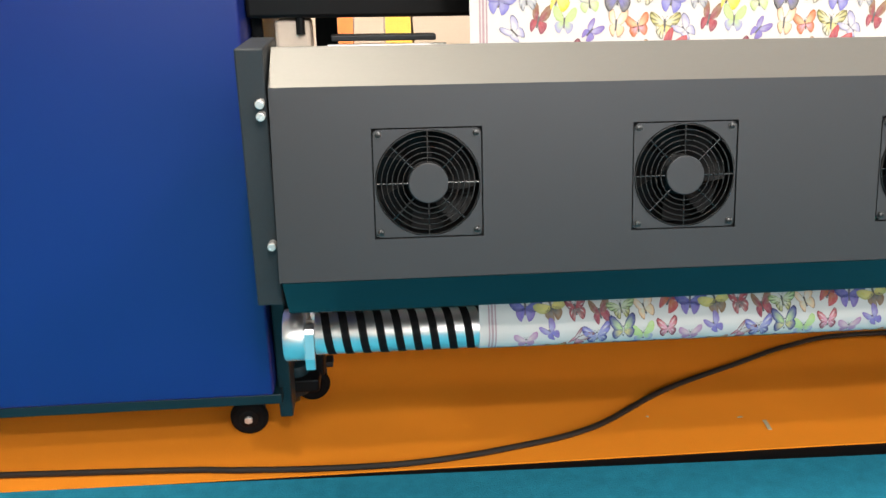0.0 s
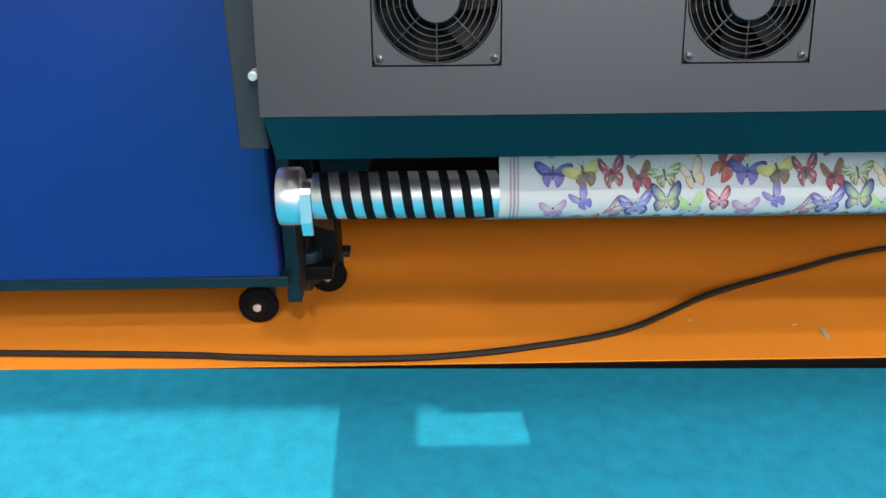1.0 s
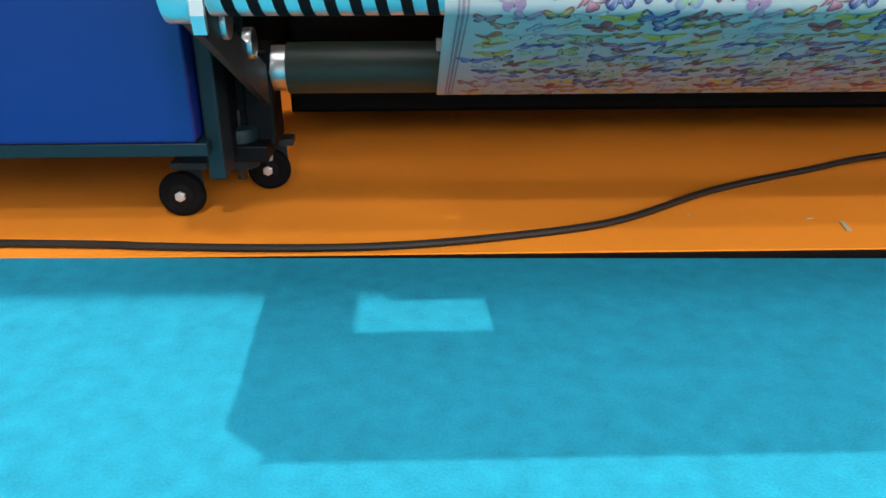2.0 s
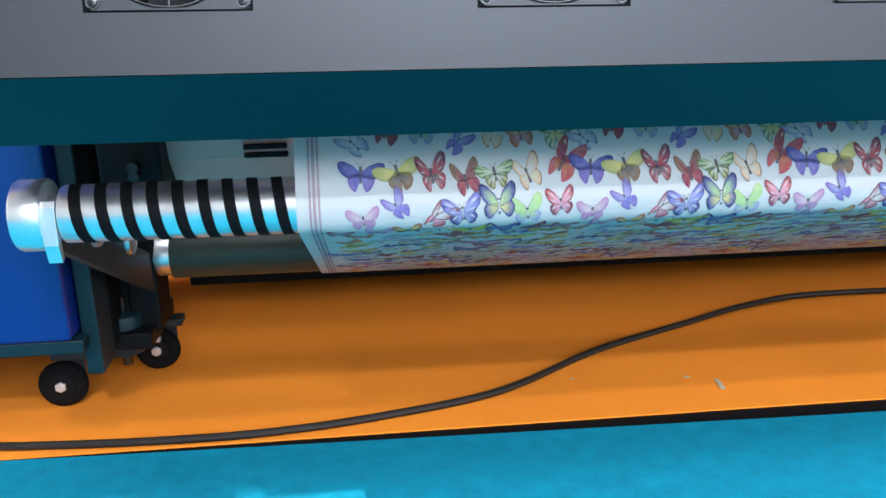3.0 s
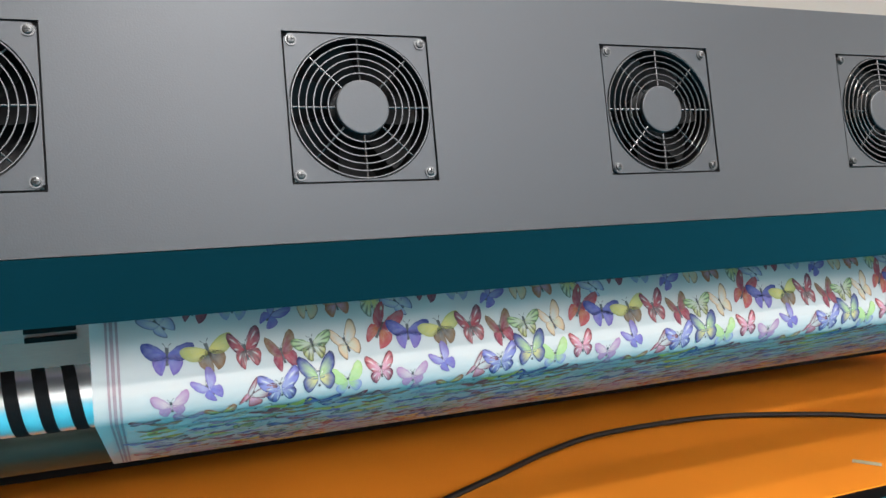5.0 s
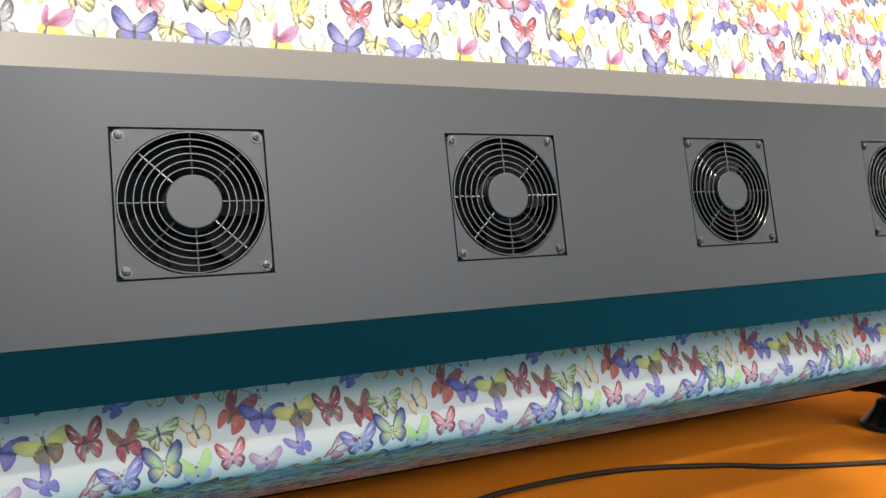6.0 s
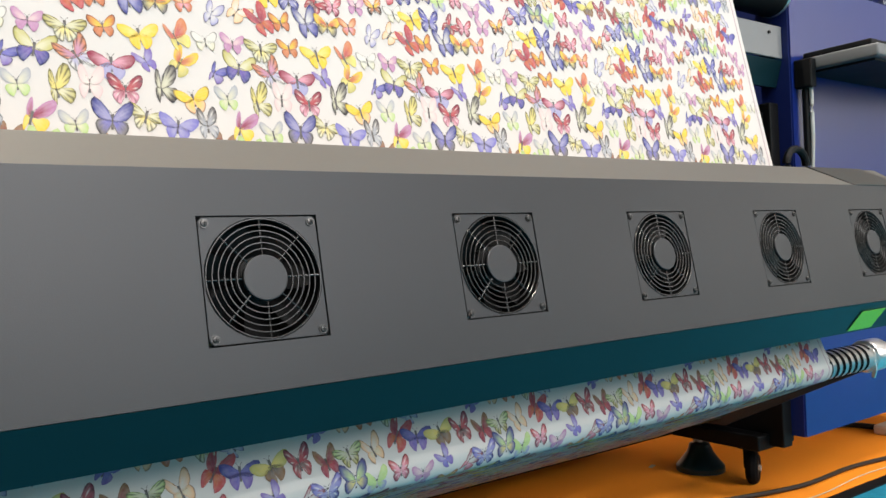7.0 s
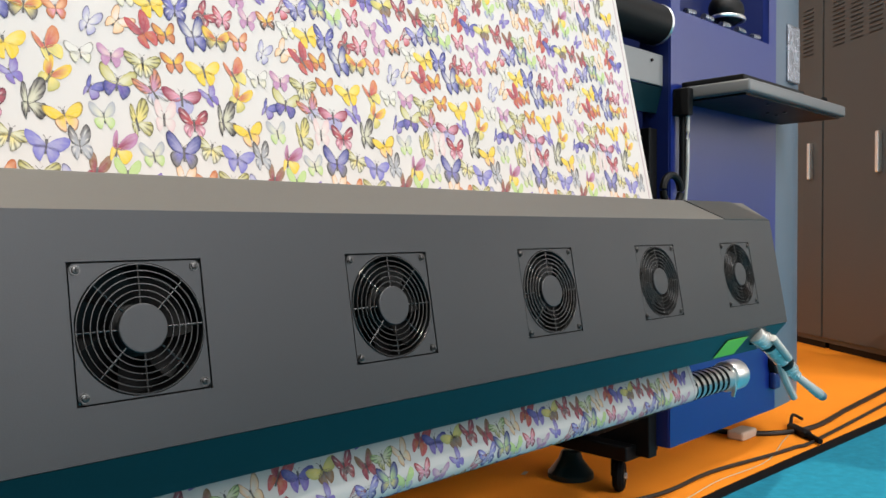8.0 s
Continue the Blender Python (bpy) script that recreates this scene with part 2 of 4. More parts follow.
def build_housing():
    t = thing("dryer_housing", Matrix.Identity(4), "long grey powder-coated dryer housing with a dark teal lower lip", "dryer")
    # front sheet with a square cut-out for each fan
    bm = bmesh.new()
    h = 0.0612
    xs = [BOX_X0]
    for i in range(7):
        xs += [i * FAN_STEP - h, i * FAN_STEP + h]
    xs.append(BOX_X1)
    zs = [-FACE_LOW, -h, h, FACE_TOP]
    grid = [[bm.verts.new((x, 0, z)) for z in zs] for x in xs]
    for i in range(len(xs) - 1):
        for j in range(3):
            if j == 1 and i % 2 == 1:
                continue
            bm.faces.new((grid[i][j], grid[i + 1][j], grid[i + 1][j + 1], grid[i][j + 1]))
    made = bmesh.ops.extrude_face_region(bm, geom=bm.faces[:])["geom"]
    for v in made:
        if isinstance(v, bmesh.types.BMVert):
            v.co.y += 0.003
    part("front_panel", bm, GREY, t, m=FACE)
    yt, zt = math.sin(TILT) * FACE_TOP, FAN_Z + math.cos(TILT) * FACE_TOP
    yl, zl = -math.sin(TILT) * FACE_LOW, FAN_Z - math.cos(TILT) * FACE_LOW
    # folded top: slope, ridge and the fall to the back
    outline = [(yt, zt), (0.0738, 0.7702), (0.0768, 0.7718), (0.081, 0.7715), (0.205, 0.738), (0.205, 0.733), (0.080, 0.7665), (yt + 0.0035, zt - 0.004)]
    # coloured brighter than the front to stand for reflected light
    part("top_panel", extrude_x(outline, BOX_X0, BOX_X1 - 0.004), GREY_LIT, t, "grey satin top panel with its sheen put into the colour")
    # darker thin sheet with a slanted edge on the right end
    bm = bmesh.new()
    lower = [bm.verts.new(p) for p in ((1.735, yt - 0.0012, zt + 0.0005), (1.680, 0.0725, 0.7722), (1.868, 0.0745, 0.7735), (1.905, 0.064, 0.760), (BOX_X1 - 0.004, yt - 0.0012, zt + 0.0005))]
    bm.faces.new(lower)
    back = [bm.verts.new(p) for p in ((1.680, 0.105, 0.7670), (1.868, 0.105, 0.7670), (1.905, 0.105, 0.757))]
    bm.faces.new((lower[1], back[0], back[1], lower[2]))
    bm.faces.new((lower[2], back[1], back[2], lower[3]))
    made = bmesh.ops.extrude_face_region(bm, geom=bm.faces[:])["geom"]
    for v in made:
        if isinstance(v, bmesh.types.BMVert):
            v.co += Vector((0, 0.0025, -0.0035))
    part("end_sheet", bm, END_GREY, t, "mid-grey sheet over the end of the top")
    part("lip", extrude_x([(yl, zl - 0.0008), (0.0241, 0.4684), (0.029, 0.4684), (0.029, 0.475), (yl + 0.006, zl - 0.0008)], BOX_X0 + 0.003, BOX_X1 - 0.004), TEAL, t, "dark teal glossy lower lip")
    part("back_sheet", box((BOX_X0 + 0.004, 0.148, 0.58), (BOX_X1 - 0.004, 0.152, 0.742)), GREY_DARK, t)
    for x0 in (BOX_X0 + 0.001, BOX_X1 - 0.004):
        cap = [(yl + 0.004, zl + 0.002), (yt + 0.004, zt - 0.003), (0.078, 0.765), (0.2, 0.733), (0.2, 0.60), (0.05, 0.50)]
        part("end_cap", extrude_x(cap, x0, x0 + 0.003), GREY, t)
    # the bracket that carries the housing
    part("side_bracket", box((-0.202, 0.022, 0.480), (BOX_X0 - 0.003, 0.15, 0.776), 0.002), GREY_DARK, t, "charcoal steel side bracket")
    for z in (0.719, 0.706, 0.558):
        part("bolt", rod((-0.178, 0.008, z), (-0.178, 0.022, z), 0.0050, 12, bevel=0.001), POLISHED, t)
    part("side_bracket", box((BOX_X1 + 0.002, 0.08, 0.50), (BOX_X1 + 0.02, 0.30, 0.70), 0.004), GREY_DARK, t, "charcoal steel side bracket")
    part("tape", extrude_x([(yl + 0.010, zl - 0.0160), (yl + 0.0385, zl - 0.052), (yl + 0.0378, zl - 0.0525), (yl + 0.0095, zl - 0.0165)], 1.688, 1.772), GREEN_TAPE, t, "strip of lime green tape on the lip")
    return t


def clip_circle(a, r, c):
    k = min(1.0, c / max(abs(math.cos(a)), 1e-6) / r, c / max(abs(math.sin(a)), 1e-6) / r)
    return r * k


def build_fan():
    t = thing("cooling_fan", FACE, "square axial fan with steel finger guard set in the dryer front", "fan", "fans of the dryer")
    # guard plate: rounded square with a round mouth
    bm = bmesh.new()
    n, half, cr = 96, 0.0596, 0.005
    loops = []
    for y in (0.0006, 0.0030):
        inner, outer = [], []
        for i in range(n):
            a = 2 * math.pi * (i + 0.5) / n
            r = clip_circle(a, 0.0592, 0.0583)
            inner.append(bm.verts.new((r * math.cos(a), y, r * math.sin(a))))
            q = half / max(abs(math.cos(a)), abs(math.sin(a)))
            x, z = q * math.cos(a), q * math.sin(a)
            if abs(x) > half - cr and abs(z) > half - cr:
                cx, cz = math.copysign(half - cr, x), math.copysign(half - cr, z)
                d = Vector((x - cx, z - cz)).normalized() * cr
                x, z = cx + d.x, cz + d.y
            outer.append(bm.verts.new((x, y, z)))
        loops.append((inner, outer))
    (fi, fo), (bi, bo) = loops
    for i in range(n):
        j = (i + 1) % n
        bm.faces.new((fi[i], fi[j], fo[j], fo[i]))
        bm.faces.new((bi[i], bo[i], bo[j], bi[j]))
        bm.faces.new((fo[i], fo[j], bo[j], bo[i]))
        bm.faces.new((fi[j], fi[i], bi[i], bi[j]))
    part("guard_plate", bm, GREY, t)
    # black backing added so that the gap round the guard looks shaded
    bm = bmesh.new()
    for a, b in (((-0.064, -0.064), (0.064, -0.0587)), ((-0.064, 0.0587), (0.064, 0.064)), ((-0.064, -0.0587), (-0.0587, 0.0587)), ((0.0587, -0.0587), (0.064, 0.0587))):
        box((a[0], 0.0034, a[1]), (b[0], 0.0042, b[1]), bm=bm)
    part("gap_backing", bm, RUBBER, t, "black backing for the shade in the gap round the guard")
    for k in range(1, 7):
        r = 0.0222 + 0.0059 * k
        part("guard_ring", ring(r, 0.00075, 64, 6), STEEL, t, smooth=True)
    for k in range(8):
        a = math.pi / 4 * k
        c, s = math.cos(a), math.sin(a)
        part("guard_spoke", rod((0.021 * c, 0.0012, 0.021 * s), (0.0585 * c, 0.0012, 0.0585 * s), 0.00095, 8), STEEL, t, smooth=True)
    part("hub_cap", rod((0, 0.003, 0), (0, -0.0022, 0), 0.0222, 48, bevel=0.0010), GREY, t)
    # the dark frame behind, with blades
    bm = bmesh.new()
    n = 48
    rows = [[bm.verts.new((r * math.cos(2 * math.pi * i / n), y, r * math.sin(2 * math.pi * i / n))) for i in range(n)] for r, y in ((0.0610, 0.0048), (0.0590, 0.007), (0.0585, 0.045))]
    for a, b in zip(rows, rows[1:]):
        for i in range(n):
            bm.faces.new((a[i], a[(i + 1) % n], b[(i + 1) % n], b[i]))
    bm.faces.new(rows[-1])
    part("fan_frame", bm, BLACK, t, smooth=True)
    part("rotor", rod((0, 0.043, 0), (0, 0.017, 0), 0.024, 32, bevel=0.002), BLACK, t, smooth=True)
    for k in range(7):
        bm = bmesh.new()
        rows = []
        for u in range(5):
            r = 0.0235 + 0.0325 * u / 4
            row = []
            for v in range(5):
                a = 2 * math.pi * k / 7 + (v / 4 - 0.5) * 0.72 + 0.25 * u / 4
                row.append(bm.verts.new((r * math.cos(a), 0.019 + 0.018 * v / 4, r * math.sin(a))))
            rows.append(row)
        for u in range(4):
            for v in range(4):
                bm.faces.new((rows[u][v], rows[u + 1][v], rows[u + 1][v + 1], rows[u][v + 1]))
        made = bmesh.ops.extrude_face_region(bm, geom=bm.faces[:])["geom"]
        for v in made:
            if isinstance(v, bmesh.types.BMVert):
                v.co.y += 0.0012
        part("blade", bm, BLACK, t, smooth=True)
    for sx in (-1, 1):
        for sz in (-1, 1):
            x, z = sx * 0.0540, sz * 0.0540
            sc = part("screw", rod((x, 0.001, z), (x, -0.0020, z), 0.0034, 20, bevel=0.0009), ZINC, t, smooth=True)
            part("washer", rod((x, 0.001, z), (x, -0.0006, z), 0.0046, 20), ZINC, sc)
            slot = box((x - 0.0020, -0.0023, z - 0.00035), (x + 0.0020, -0.0019, z + 0.00035))
            box((x - 0.00035, -0.0023, z - 0.0020), (x + 0.00035, -0.0019, z + 0.0020), bm=slot)
            part("cross_slot", slot, BLACK, sc)
    return t


build_housing()
fan = build_fan()
for i in range(1, 7):
    copy_thing(fan, Matrix.Translation((i * FAN_STEP, 0, 0)) @ FACE)

# ---- striped spreader shaft and take-up tube ----
SH_Y, SH_Z, SH_R = 0.137, 0.3845, 0.0282
TU_Y, TU_Z, TU_R = 0.565, 0.2150, 0.0385


def spiral(x0, x1, pitch, width, r, phase):
    bm = bmesh.new()
    turns = (x1 - x0 - width) / pitch
    n = int(turns * 28)
    rows = []
    for i in range(n + 1):
        a = phase + 2 * math.pi * turns * i / n
        x = x0 + (x1 - x0 - width) * i / n
        c, s = -math.cos(a), -math.sin(a)
        row = []
        for dx, dr in ((0, -0.001), (0.0006, 0.0007), (width - 0.0006, 0.0007), (width, -0.001)):
            row.append(bm.verts.new((x + dx, SH_Y + c * (r + dr), SH_Z + s * (r + dr))))
        rows.append(row)
    for a, b in zip(rows, rows[1:]):
        for j in range(3):
            bm.faces.new((a[j], a[j + 1], b[j + 1], b[j]))
    return bm


def build_shaft():
    t = thing("spreader_shaft", Matrix.Identity(4), "chrome spreader shaft with spiral black rubber bands under the fabric", "roller")

    def along(x0, x1, r, bevel=0.0):
        return rod((x0, SH_Y, SH_Z), (x1, SH_Y, SH_Z), r, 64, bevel=bevel)

    part("tube", along(-0.1475, 1.970, SH_R, 0.002), CHROME, t, smooth=True)
    part("neck", along(-0.162, -0.145, 0.019), CHROME, t, smooth=True)
    part("end_collar", along(-0.189, -0.160, 0.0350, 0.003), CHROME, t, smooth=True)
    part("neck", along(1.968, 1.979, 0.021), CHROME, t, smooth=True)
    part("end_collar", along(1.977, 2.034, 0.0345, 0.004), CHROME, t, smooth=True)
    part("rubber_spiral", spiral(-0.1455, 0.086, 0.0236, 0.0118, SH_R, 3.30), RUBBER, t, "black rubber spiral band", smooth=True)
    part("rubber_spiral", spiral(1.77, 1.966, 0.0236, 0.0110, SH_R, 0.3), RUBBER, t, "black rubber spiral band", smooth=True)
    for x0, x1 in ((-0.161, -0.1482), (1.9705, 1.9765)):
        cl = extrude_x([(SH_Y - 0.026, SH_Z + 0.012), (SH_Y - 0.023, SH_Z + 0.018), (SH_Y - 0.021, SH_Z - 0.02), (SH_Y - 0.018, SH_Z - 0.040), (SH_Y - 0.024, SH_Z - 0.042), (SH_Y - 0.029, SH_Z - 0.024)], x0, x1)
        part("bearing_clip", cl, CHROME, t)
    for x0 in (-0.187, 2.05):
        arm = [(SH_Y - 0.022, SH_Z - 0.014), (SH_Y + 0.018, SH_Z + 0.008), (TU_Y - 0.02, TU_Z + 0.006), (TU_Y + 0.035, TU_Z - 0.01), (TU_Y + 0.03, TU_Z - 0.052), (TU_Y - 0.03, TU_Z - 0.050)]
        part("carrier_arm", extrude_x(arm, x0, x0 + 0.010), ARM, t, "taupe steel carrier arm")
    for x in (-0.184, ):
        for y, z in ((0.30, 0.326), (0.43, 0.277)):
            part("pin", rod((x, y, z), (x + 0.014, y, z), 0.021, 24, bevel=0.002), CHROME, t, smooth=True)
    return t


def build_tube():
    t = thing("take_up_tube", Matrix.Identity(4), "dark green take-up tube carrying the wound fabric", "roller")
    part("tube", rod((-0.150, TU_Y, TU_Z), (2.06, TU_Y, TU_Z), TU_R, 48), GREEN_TUBE, t, smooth=True)
    part("chuck", rod((-0.185, TU_Y, TU_Z), (-0.149, TU_Y, TU_Z), 0.034, 32, bevel=0.003), CHROME, t, smooth=True)
    part("chuck", rod((2.059, TU_Y, TU_Z), (2.10, TU_Y, TU_Z), 0.034, 32, bevel=0.003), CHROME, t, smooth=True)
    # plain black block below the end of the carrier arm
    part("black_block", box((-0.218, 0.53, 0.10), (-0.172, 0.605, 0.25), 0.005), BLACK, t)
    part("axle", rod((-0.24, TU_Y, TU_Z), (-0.184, TU_Y, TU_Z), 0.014, 20), CHROME, t, smooth=True)
    part("axle", rod((2.09, TU_Y, TU_Z), (2.20, TU_Y, TU_Z), 0.014, 20), CHROME, t, smooth=True)
    return t


build_shaft()
build_tube()

# ---- printed fabric ----
FAB_X0, FAB_X1 = 0.074, 1.836


def fabric_line():
    pts = [Vector((0.4685, 1.90)), Vector((0.236, 0.783)), Vector((0.186, 0.545))]
    pts += [Vector((0.163, 0.492)), Vector((0.130, 0.442))]
    r = SH_R + 0.0015
    for k in range(0, 13):
        a = radians(172 + 82 * k / 12)
        pts.append(Vector((SH_Y + r * math.cos(a), SH_Z + r * math.sin(a))))
    r = TU_R + 0.0035
    for k in range(0, 25):
        a = radians(246 + 250 * k / 24)
        pts.append(Vector((TU_Y + r * math.cos(a), TU_Z + r * math.sin(a))))
    return pts


LINE = fabric_line()
LENGTHS = [0.0]
for p, q in zip(LINE, LINE[1:]):
    LENGTHS.append(LENGTHS[-1] + (q - p).length)
LINE_Y, LINE_Z = np.array([p.x for p in LINE]), np.array([p.y for p in LINE])
TOTAL = LENGTHS[-1]


def on_fabric(x, s, lift):
    """Arrays of x and arc length s to places on the printed side, lifted off the cloth."""
    y, z = np.interp(s, LENGTHS, LINE_Y), np.interp(s, LENGTHS, LINE_Z)
    # the web draws in a little below the dryer
    x = x - 0.040 * np.clip((s - 1.15) / 0.3, 0, 1) * (x - FAB_X0) / (FAB_X1 - FAB_X0)
    e = 0.004
    ty = np.interp(s + e, LENGTHS, LINE_Y) - np.interp(s - e, LENGTHS, LINE_Y)
    tz = np.interp(s + e, LENGTHS, LINE_Z) - np.interp(s - e, LENGTHS, LINE_Z)
    n = np.maximum(np.hypot(ty, tz), 1e-9)
    # soft waves across the free web
    wave = 0.0012 * np.sin(x * 9.0 + s * 2.0) * np.clip((1.25 - s) / 0.3, 0, 1)
    return np.stack([x, y + (lift + wave) * tz / n, z - (lift + wave) * ty / n], 1)


def build_fabric():
    t = thing("printed_fabric", Matrix.Identity(4), "white polyester fabric web printed all over with small coloured butterflies", "fabric")
    ss = sorted(set([round(v, 5) for v in LENGTHS] + [round(v, 5) for v in np.arange(0, 1.3, 0.05)] + [round(v, 5) for v in np.arange(LENGTHS[17], LENGTHS[18], 0.04)]))
    xs = np.linspace(FAB_X0, FAB_X1, 60)
    bm = bmesh.new()
    rows = []
    for s in ss:
        front = on_fabric(xs, np.full(len(xs), s), 0.0)
        rows.append([bm.verts.new(p) for p in front])
    for a, b in zip(rows, rows[1:]):
        for j in range(len(xs) - 1):
            bm.faces.new((a[j], a[j + 1], b[j + 1], b[j]))
    made = bmesh.ops.extrude_face_region(bm, geom=bm.faces[:])["geom"]
    for v in made:
        if isinstance(v, bmesh.types.BMVert):
            v.co += Vector((0, 0.0006, 0.0006))
    part("cloth", bm, WHITE_CLOTH, t, smooth=True)
    for x0, w in ((FAB_X0 + 0.0125, 0.0022), (FAB_X0 + 0.0165, 0.0030), (FAB_X0 + 0.0215, 0.0022), (FAB_X1 - 0.014, 0.0025)):
        bm = bmesh.new()
        a = [bm.verts.new(p) for p in on_fabric(np.full(len(ss), x0), np.array(ss), 0.0005)]
        b = [bm.verts.new(p) for p in on_fabric(np.full(len(ss), x0 + w), np.array(ss), 0.0005)]
        for i in range(len(ss) - 1):
            bm.faces.new((a[i], b[i], b[i + 1], a[i + 1]))
        part("edge_line", bm, SELVEDGE, t, "mauve printed edge line")
    return t


# dyes of the print
RED, CRIMSON, YELLOW, LEMON, VIOLET, NAVY, SKY, PINK, ORANGE_D, LIME, BROWN, SMOKE = (
    (0.40, 0.06, 0.07), (0.23, 0.03, 0.06), (0.66, 0.45, 0.04), (0.66, 0.54, 0.16), (0.17, 0.11, 0.34), (0.035, 0.04, 0.21),
    (0.30, 0.29, 0.47), (0.62, 0.30, 0.38), (0.52, 0.19, 0.08), (0.38, 0.50, 0.20), (0.22, 0.12, 0.06), (0.12, 0.11, 0.11))
PAPER, INK, PERI, OLIVE, GREY_D = (0.58, 0.56, 0.52), (0.03, 0.025, 0.03), (0.16, 0.15, 0.43), (0.42, 0.38, 0.12), (0.34, 0.35, 0.38)
PEACH, ROSE, MAUVE, PALE, RUST = (0.70, 0.42, 0.24), (0.60, 0.44, 0.44), (0.40, 0.20, 0.34), (0.56, 0.54, 0.40), (0.42, 0.12, 0.04)
# each butterfly of the print: dyes of the fore wing (root, outer) and the hind wing (root, outer), manner, bearing and span
BUTTERFLIES = {
    "red_cross": (RED, CRIMSON, CRIMSON, PINK, "spot", "flat", 0.044), "striped_moth": (PALE, SMOKE, PALE, INK, "stripe", "side", 0.050),
    "sunny": (YELLOW, YELLOW, YELLOW, PEACH, "rim", "down", 0.046), "swallowtail": (LEMON, OLIVE, PALE, OLIVE, "stripe", "side", 0.048),
    "pale_pink": (PAPER, ROSE, PAPER, ROSE, "soft", "tilt", 0.046), "zebra": (PALE, OLIVE, LEMON, PALE, "stripe", "down", 0.046),
    "periwinkle": (SKY, PERI, SKY, PERI, "soft", "down", 0.048), "grey_lace": (GREY_D, SMOKE, GREY_D, GREY_D, "spot", "tilt", 0.044),
    "magenta": (CRIMSON, MAUVE, LEMON, YELLOW, "soft", "side", 0.046), "grey_moth": (PALE, GREY_D, PALE, LIME, "soft", "flat", 0.036),
    "navy_tail": (SKY, NAVY, PERI, SMOKE, "rim", "flat", 0.052), "lilac": (SKY, VIOLET, PERI, VIOLET, "soft", "tilt", 0.034),
    "yellow_red": (RED, YELLOW, LEMON, OLIVE, "soft", "tilt", 0.046), "small_violet": (PERI, NAVY, SKY, VIOLET, "rim", "side", 0.034),
    "grey_navy": (PALE, OLIVE, VIOLET, NAVY, "rim", "flat", 0.048), "sunset": (MAUVE, ORANGE_D, SKY, PAPER, "stripe", "tilt", 0.052),
    "lilac_pink": (PINK, CRIMSON, SKY, SKY, "soft", "down", 0.052), "yellow": (LEMON, YELLOW, YELLOW, YELLOW, "soft", "down", 0.048),
    "olive_red": (RED, ORANGE_D, OLIVE, LEMON, "soft", "side", 0.044), "cream_line": (PAPER, PAPER, PAPER, PALE, "rim", "flat", 0.034),
    "orange_brown": (YELLOW, RUST, ORANGE_D, RUST, "rim", "flat", 0.034), "blue_white": (PAPER, NAVY, SKY, NAVY, "rim", "tilt", 0.054),
    "tiger": (RED, YELLOW, LEMON, SMOKE, "rim", "flat", 0.042), "rust": (PEACH, RUST, PINK, RUST, "soft", "flat", 0.032),
    "peach_line": (PAPER, PEACH, PALE, PEACH, "rim", "tilt", 0.042), "red_orange": (CRIMSON, RED, RUST, RED, "soft", "tilt", 0.050),
    "crimson": (RED, CRIMSON, SMOKE, RED, "spot", "tilt", 0.044), "red_lace": (PINK, RED, PINK, CRIMSON, "spot", "flat", 0.034),
    "mauve": (ROSE, MAUVE, MAUVE, MAUVE, "soft", "flat", 0.034), "leopard": (YELLOW, ORANGE_D, ORANGE_D, INK, "spot", "flat", 0.034),
    "sky_line": (PAPER, SKY, PAPER, SKY, "rim", "tilt", 0.038), "navy": (PERI, NAVY, SKY, NAVY, "spot", "flat", 0.044),
    "green": (LIME, LIME, LIME, SKY, "soft", "flat", 0.038), "blue_lace": (SKY, PERI, SKY, NAVY, "spot", "flat", 0.042),
    "navy_lime": (LIME, NAVY, LEMON, NAVY, "rim", "flat", 0.044), "red_line": (PAPER, CRIMSON, PINK, RED, "rim", "side", 0.038),
    "blue": (PERI, NAVY, PERI, VIOLET, "soft", "down", 0.046), "olive_brown": (LEMON, OLIVE, SMOKE, BROWN, "soft", "down", 0.048),
    "maroon": (CRIMSON, BROWN, RED, CRIMSON, "soft", "tilt", 0.042), "lime_line": (PALE, LIME, PAPER, OLIVE, "stripe", "down", 0.040)}
# one repeat of the pattern, row by row, with the place at which each row begins
ROWS = ((0.03, "salmon zebra sky_line maroon green lilac peach_line"), (0.05, "peach_line red_orange blue olive_brown crimson maroon lime_line"), (0.06, "green red_lace mauve lilac red_line blue_lace navy_lime"),
        (0.10, "crimson red_lace mauve leopard cream_line yellow navy"), (0.03, "blue_white tiger rust sky_line peach_line red_orange orange_brown"), (0.08, "yellow olive_red cream_line mauve zebra orange_brown"),
        (0.10, "lilac yellow_red small_violet grey_navy sunset lilac_pink"), (0.00, "red_cross striped_moth sunny grey_moth swallowtail pale_pink"), (0.06, "zebra periwinkle grey_lace magenta grey_moth navy_tail"))
BUTTERFLIES["salmon"] = BUTTERFLIES["rust"][:6] + (0.036,)
BEARING = {"flat": (0.0, 0.0, 1.0, 0.2), "down": (-0.40, -0.25, 0.92, 0.35), "tilt": (0.15, -0.1, 0.9, 0.8), "side": (0.2, 0.1, 1.15, 0.6)}


UPPER = ((0.03, 0.10), (0.26, 0.46), (0.58, 0.74), (0.86, 0.84), (1.00, 0.70), (0.98, 0.46), (0.86, 0.22), (0.62, 0.02), (0.30, -0.06), (0.03, -0.06))
LOWER = ((0.03, 0.05), (0.36, 0.05), (0.66, 0.02), (0.76, -0.16), (0.70, -0.38), (0.56, -0.58), (0.40, -0.66), (0.26, -0.52), (0.12, -0.30), (0.03, -0.16))


def blend(a, b, f):
    return tuple(p + (q - p) * f for p, q in zip(a, b))


